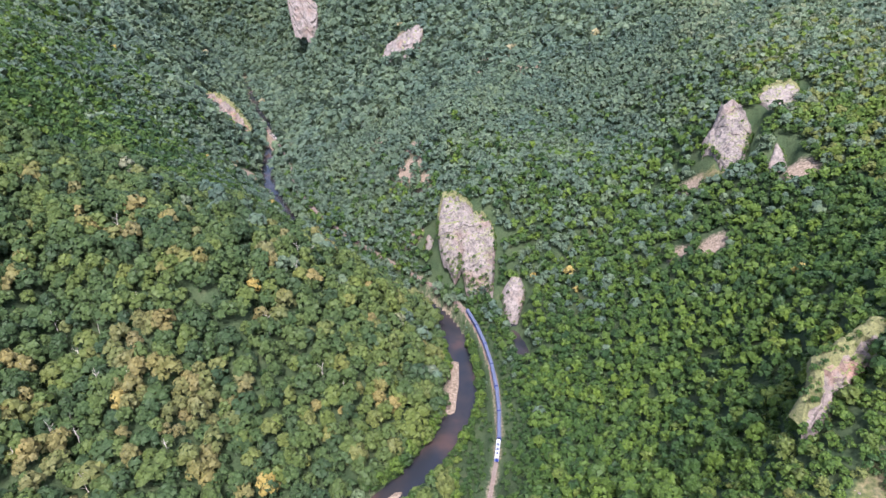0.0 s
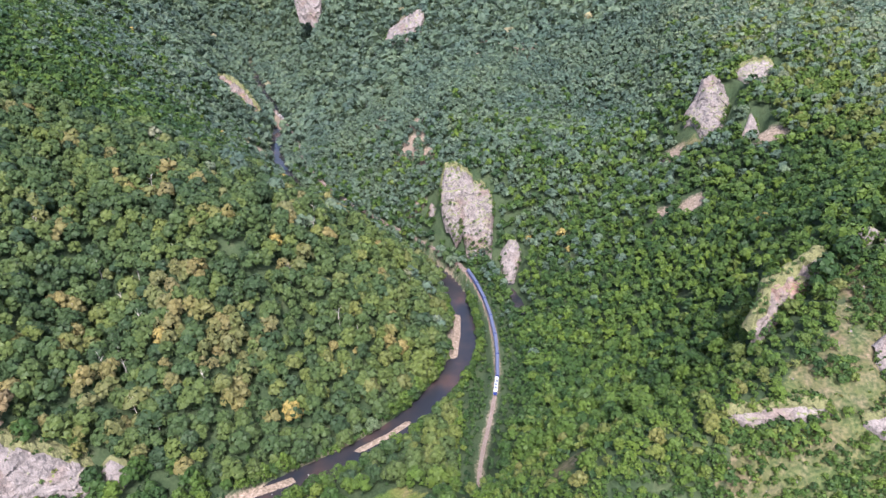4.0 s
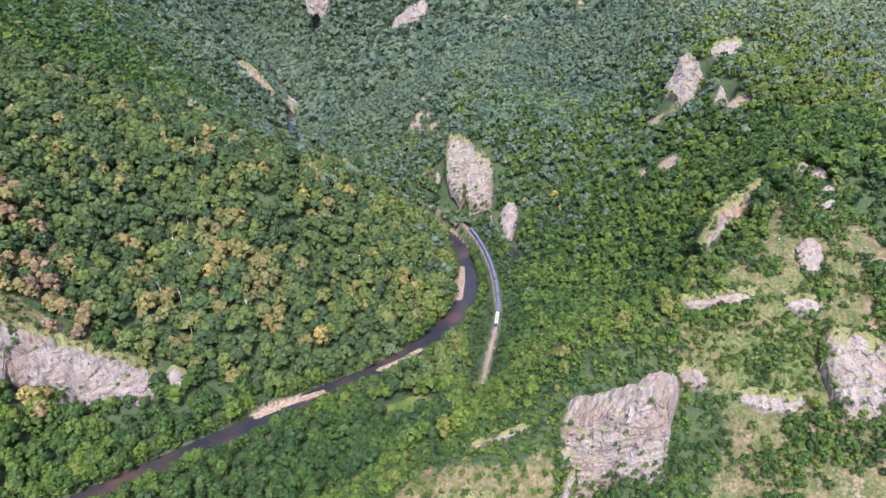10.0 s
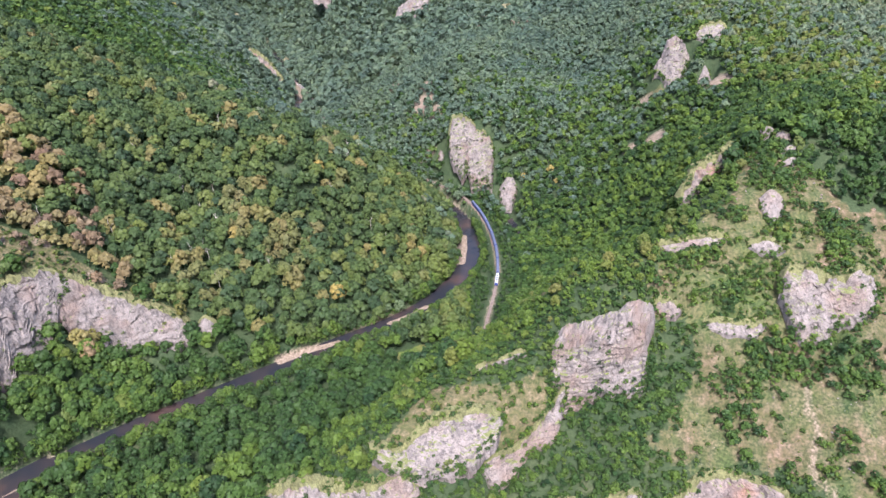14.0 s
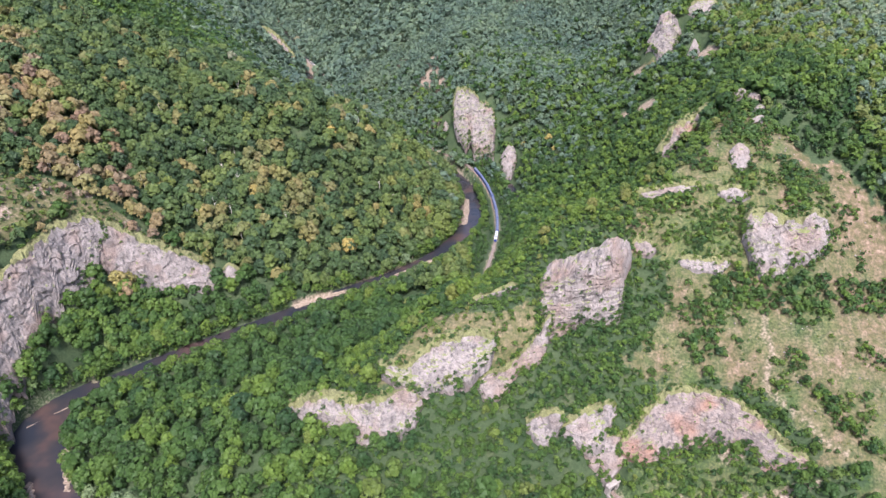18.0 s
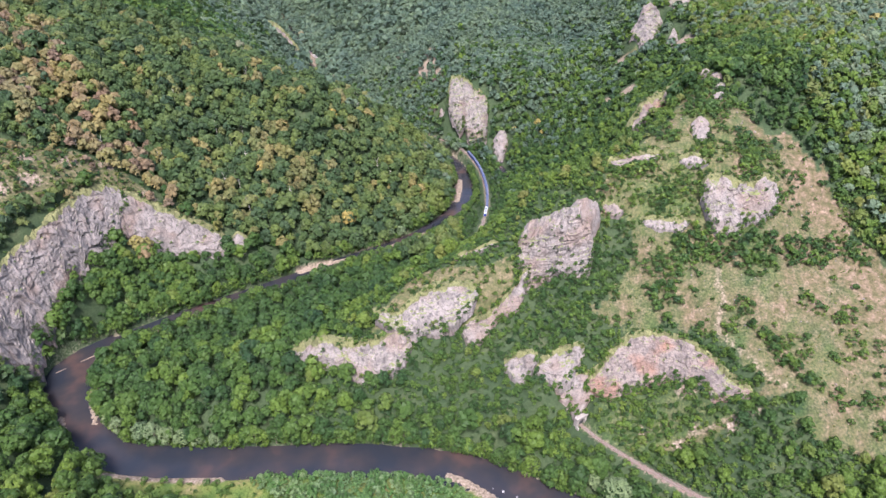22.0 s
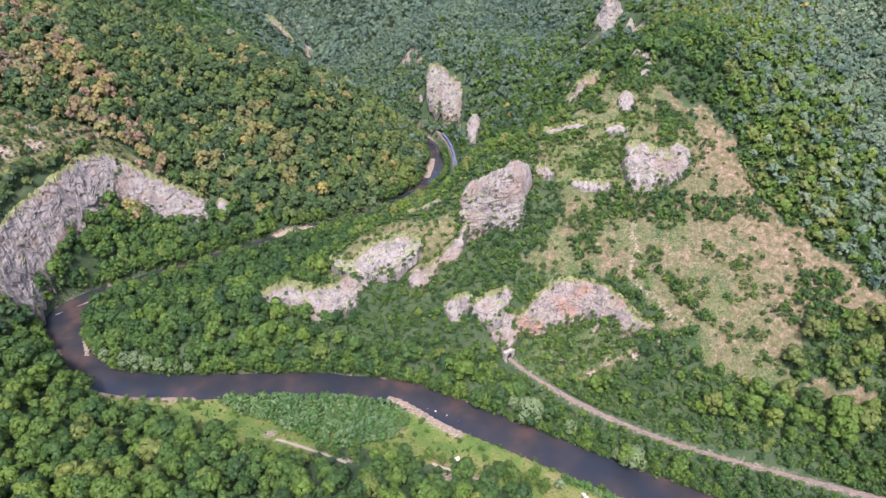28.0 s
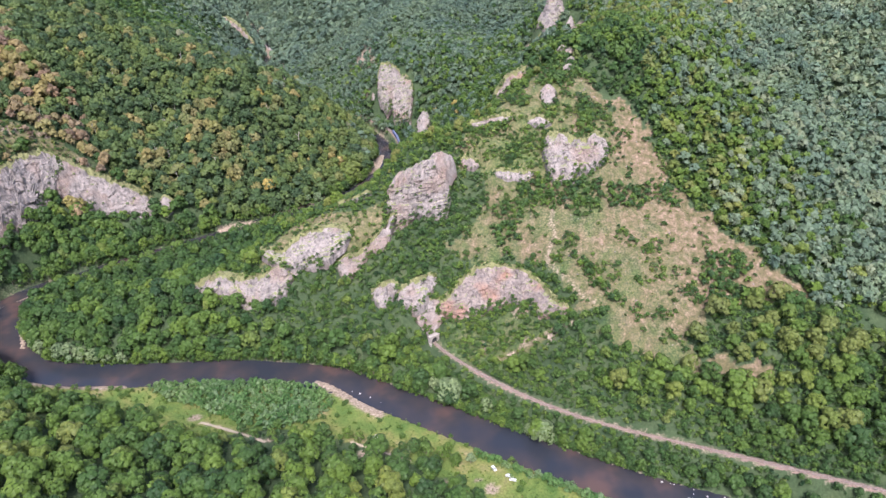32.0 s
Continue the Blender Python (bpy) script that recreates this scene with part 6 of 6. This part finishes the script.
for n, (x, y, tall) in enumerate(GROVES):
    stand(GREEN_TREES[n % 8], x, y, tall)


def bush_kind(seed, tint, mat=LEAVES):
    v = crown(150, 6, 0.75, 1.0, 0.04, 0.13, seed)
    f = np.arange(150 * 3).reshape(-1, 3)
    return new("bush", mesh_of("bush", v.reshape(-1, 3), f, mat, False, tint=np.full(150, tint)))


BUSHES = [tagged(bush_kind(500 + s, 0.22 + 0.05 * s), "rounded green bush on the dry grass slope", "bush", "bushes on the sunny slope") for s in range(5)]
x, y = scatter(60, 345, -40, 200, 9.5)
thick = np.array([noise.noise((a / 22, b / 22, 9.0)) for a, b in zip(x, y)])
ok = inside(SUNNY, x, y) & clear(x, y, 2.0) & (thick + dice.uniform(-.5, .5, len(x)) > 0.06)
for n, (bx, by) in enumerate(list(zip(x[ok], y[ok]))[:200]):
    stand(BUSHES[n % 5], bx, by, float(dice.uniform(1.4, 4.2)))
x, y = scatter(-235, 260, -200, -36, 9.0)
ok = inside(TERRACE, x, y) & clear(x, y) & (dice.random(len(x)) < 0.75) & (np.hypot(x - 118, y + 128) > 16)
MEADOW_BUSHES = [tagged(bush_kind(560 + s, 0.3 + 0.06 * s), "low leafy bush in the riverside meadow", "bush", "bushes in the meadow") for s in range(3)]
for n, (bx, by) in enumerate(zip(x[ok], y[ok])):
    stand(MEADOW_BUSHES[n % 3], bx, by, float(dice.uniform(1.0, 3.4)))

for n, (bx, by, tall) in enumerate([(-190, -40, 3.2), (-178, -40.5, 3.8), (-168, -41, 3.6), (-152, -40, 3.4), (-146, -39, 2.6), (-184, -46, 2.4), (-171, -50, 2.8), (-138, -47, 3.0)]):
    stand(MEADOW_BUSHES[n % 3], bx, by, tall)

# pale stones where the river breaks
def stone_kind(seed):
    r = np.random.default_rng(seed)
    bm = bmesh.new()
    bmesh.ops.create_icosphere(bm, subdivisions=2, radius=1.0)
    for v in bm.verts:
        v.co *= 1 + 0.35 * noise.noise(v.co * 1.3 + Vector((seed, 0, 0)))
    bmesh.ops.scale(bm, vec=(1.0, float(r.uniform(0.6, 0.9)), 0.5), verts=bm.verts)
    me = bpy.data.meshes.new("stone")
    bm.to_mesh(me)
    bm.free()
    me.materials.append(GREY_STONE)
    return tagged(new("stone", me), "pale wet stone standing out of the river", "stone", "stones in the river")


STONES = [stone_kind(700 + s) for s in range(4)]
for n in range(34):
    if n < 20:
        x, y = dice.uniform(222, 262), dice.uniform(-138, -118)
        y = -0.45 * (x - 222) * 0.6 - 122 + dice.uniform(-9, 6)
    else:
        x, y = ((24, -41), (30, -43), (38, -47), (10, -39), (-110, 211), (-128, 203), (-240, 20), (-246, 34), (2, 366), (6, 344), (-36, 266), (-90, 226), (46, -52), (-255, 60))[n - 20]
    thing = stand(STONES[n % 4], x, y, float(dice.uniform(0.3, 0.9)))
    thing.location.z = float(dice.uniform(-0.1, 0.15))

# bleached dead trunks standing in the hill's wood
def snag_kind(seed):
    r = np.random.default_rng(seed)
    thing = new("dead_tree")
    rings = []
    for k in range(7):
        rad = 0.016 * (1 - k * 0.14)
        rings.append([(0.02 * math.sin(k + seed) * k / 4 + rad * math.cos(a), 0.02 * math.cos(k * 1.3 + seed) * k / 4 + rad * math.sin(a), k * 0.16) for a in np.linspace(0, 2 * math.pi, 7)[:-1]])
    part("trunk", loft(rings), DEAD_WOOD, thing)
    for _ in range(4):
        a, z0 = r.uniform(0, 6.28), r.uniform(0.45, 0.8)
        rings = []
        for k in range(4):
            q = k / 3
            rad = 0.008 * (1 - q * 0.8)
            rings.append([(q * 0.16 * math.cos(a) + rad * math.cos(b), q * 0.16 * math.sin(a) + rad * math.sin(b), z0 + q * 0.16) for b in np.linspace(0, 2 * math.pi, 6)[:-1]])
        part("branch", loft(rings), DEAD_WOOD, thing)
    return tagged(thing, "bare bleached dead tree standing in the wood", "tree", "dead trees on the hill")


SNAGS = [snag_kind(800 + s) for s in range(3)]
for n in range(36):
    x, y = (dice.uniform(-330, -180), dice.uniform(205, 340)) if n % 3 else (dice.uniform(-300, -60), dice.uniform(230, 420))
    if clear(np.array([x]), np.array([y]), 6.0)[0] and away(RIVER_LINE, x, y)[0][0] > 24:
        stand(SNAGS[n % 3], float(x), float(y), float(dice.uniform(16, 22)))

# loose pale stones on the sunny slope, too small to pick apart
x, y = scatter(60, 345, -45, 205, 3.4)
ok = sunny_at(x, y) & clear(x, y, 0.5) & (dice.random(len(x)) < 0.12)
x, y = x[ok], y[ok]
z = ground_z(x, y)
corners = np.array([(1, 0, 0), (0, 1, 0), (-1, 0, 0), (0, -1, 0), (0, 0, 1), (0, 0, -1)], float)
sides = np.array([(0, 1, 4), (1, 2, 4), (2, 3, 4), (3, 0, 4), (1, 0, 5), (2, 1, 5), (3, 2, 5), (0, 3, 5)])
size = (0.25 + 0.85 * dice.random(len(x)) ** 3)[:, None, None]
v = corners[None] * size * dice.uniform(0.6, 1.2, (len(x), 6, 1)) + np.stack([x, y, z + 0.1], 1)[:, None]
f = (np.arange(len(x))[:, None, None] * 6 + sides[None]).reshape(-1, 3)
tagged(new("loose_stones", mesh_of("loose_stones", v.reshape(-1, 3), f, ROCK)), "loose pale limestone pieces scattered over the dry slope", "stones", kind="stuff")
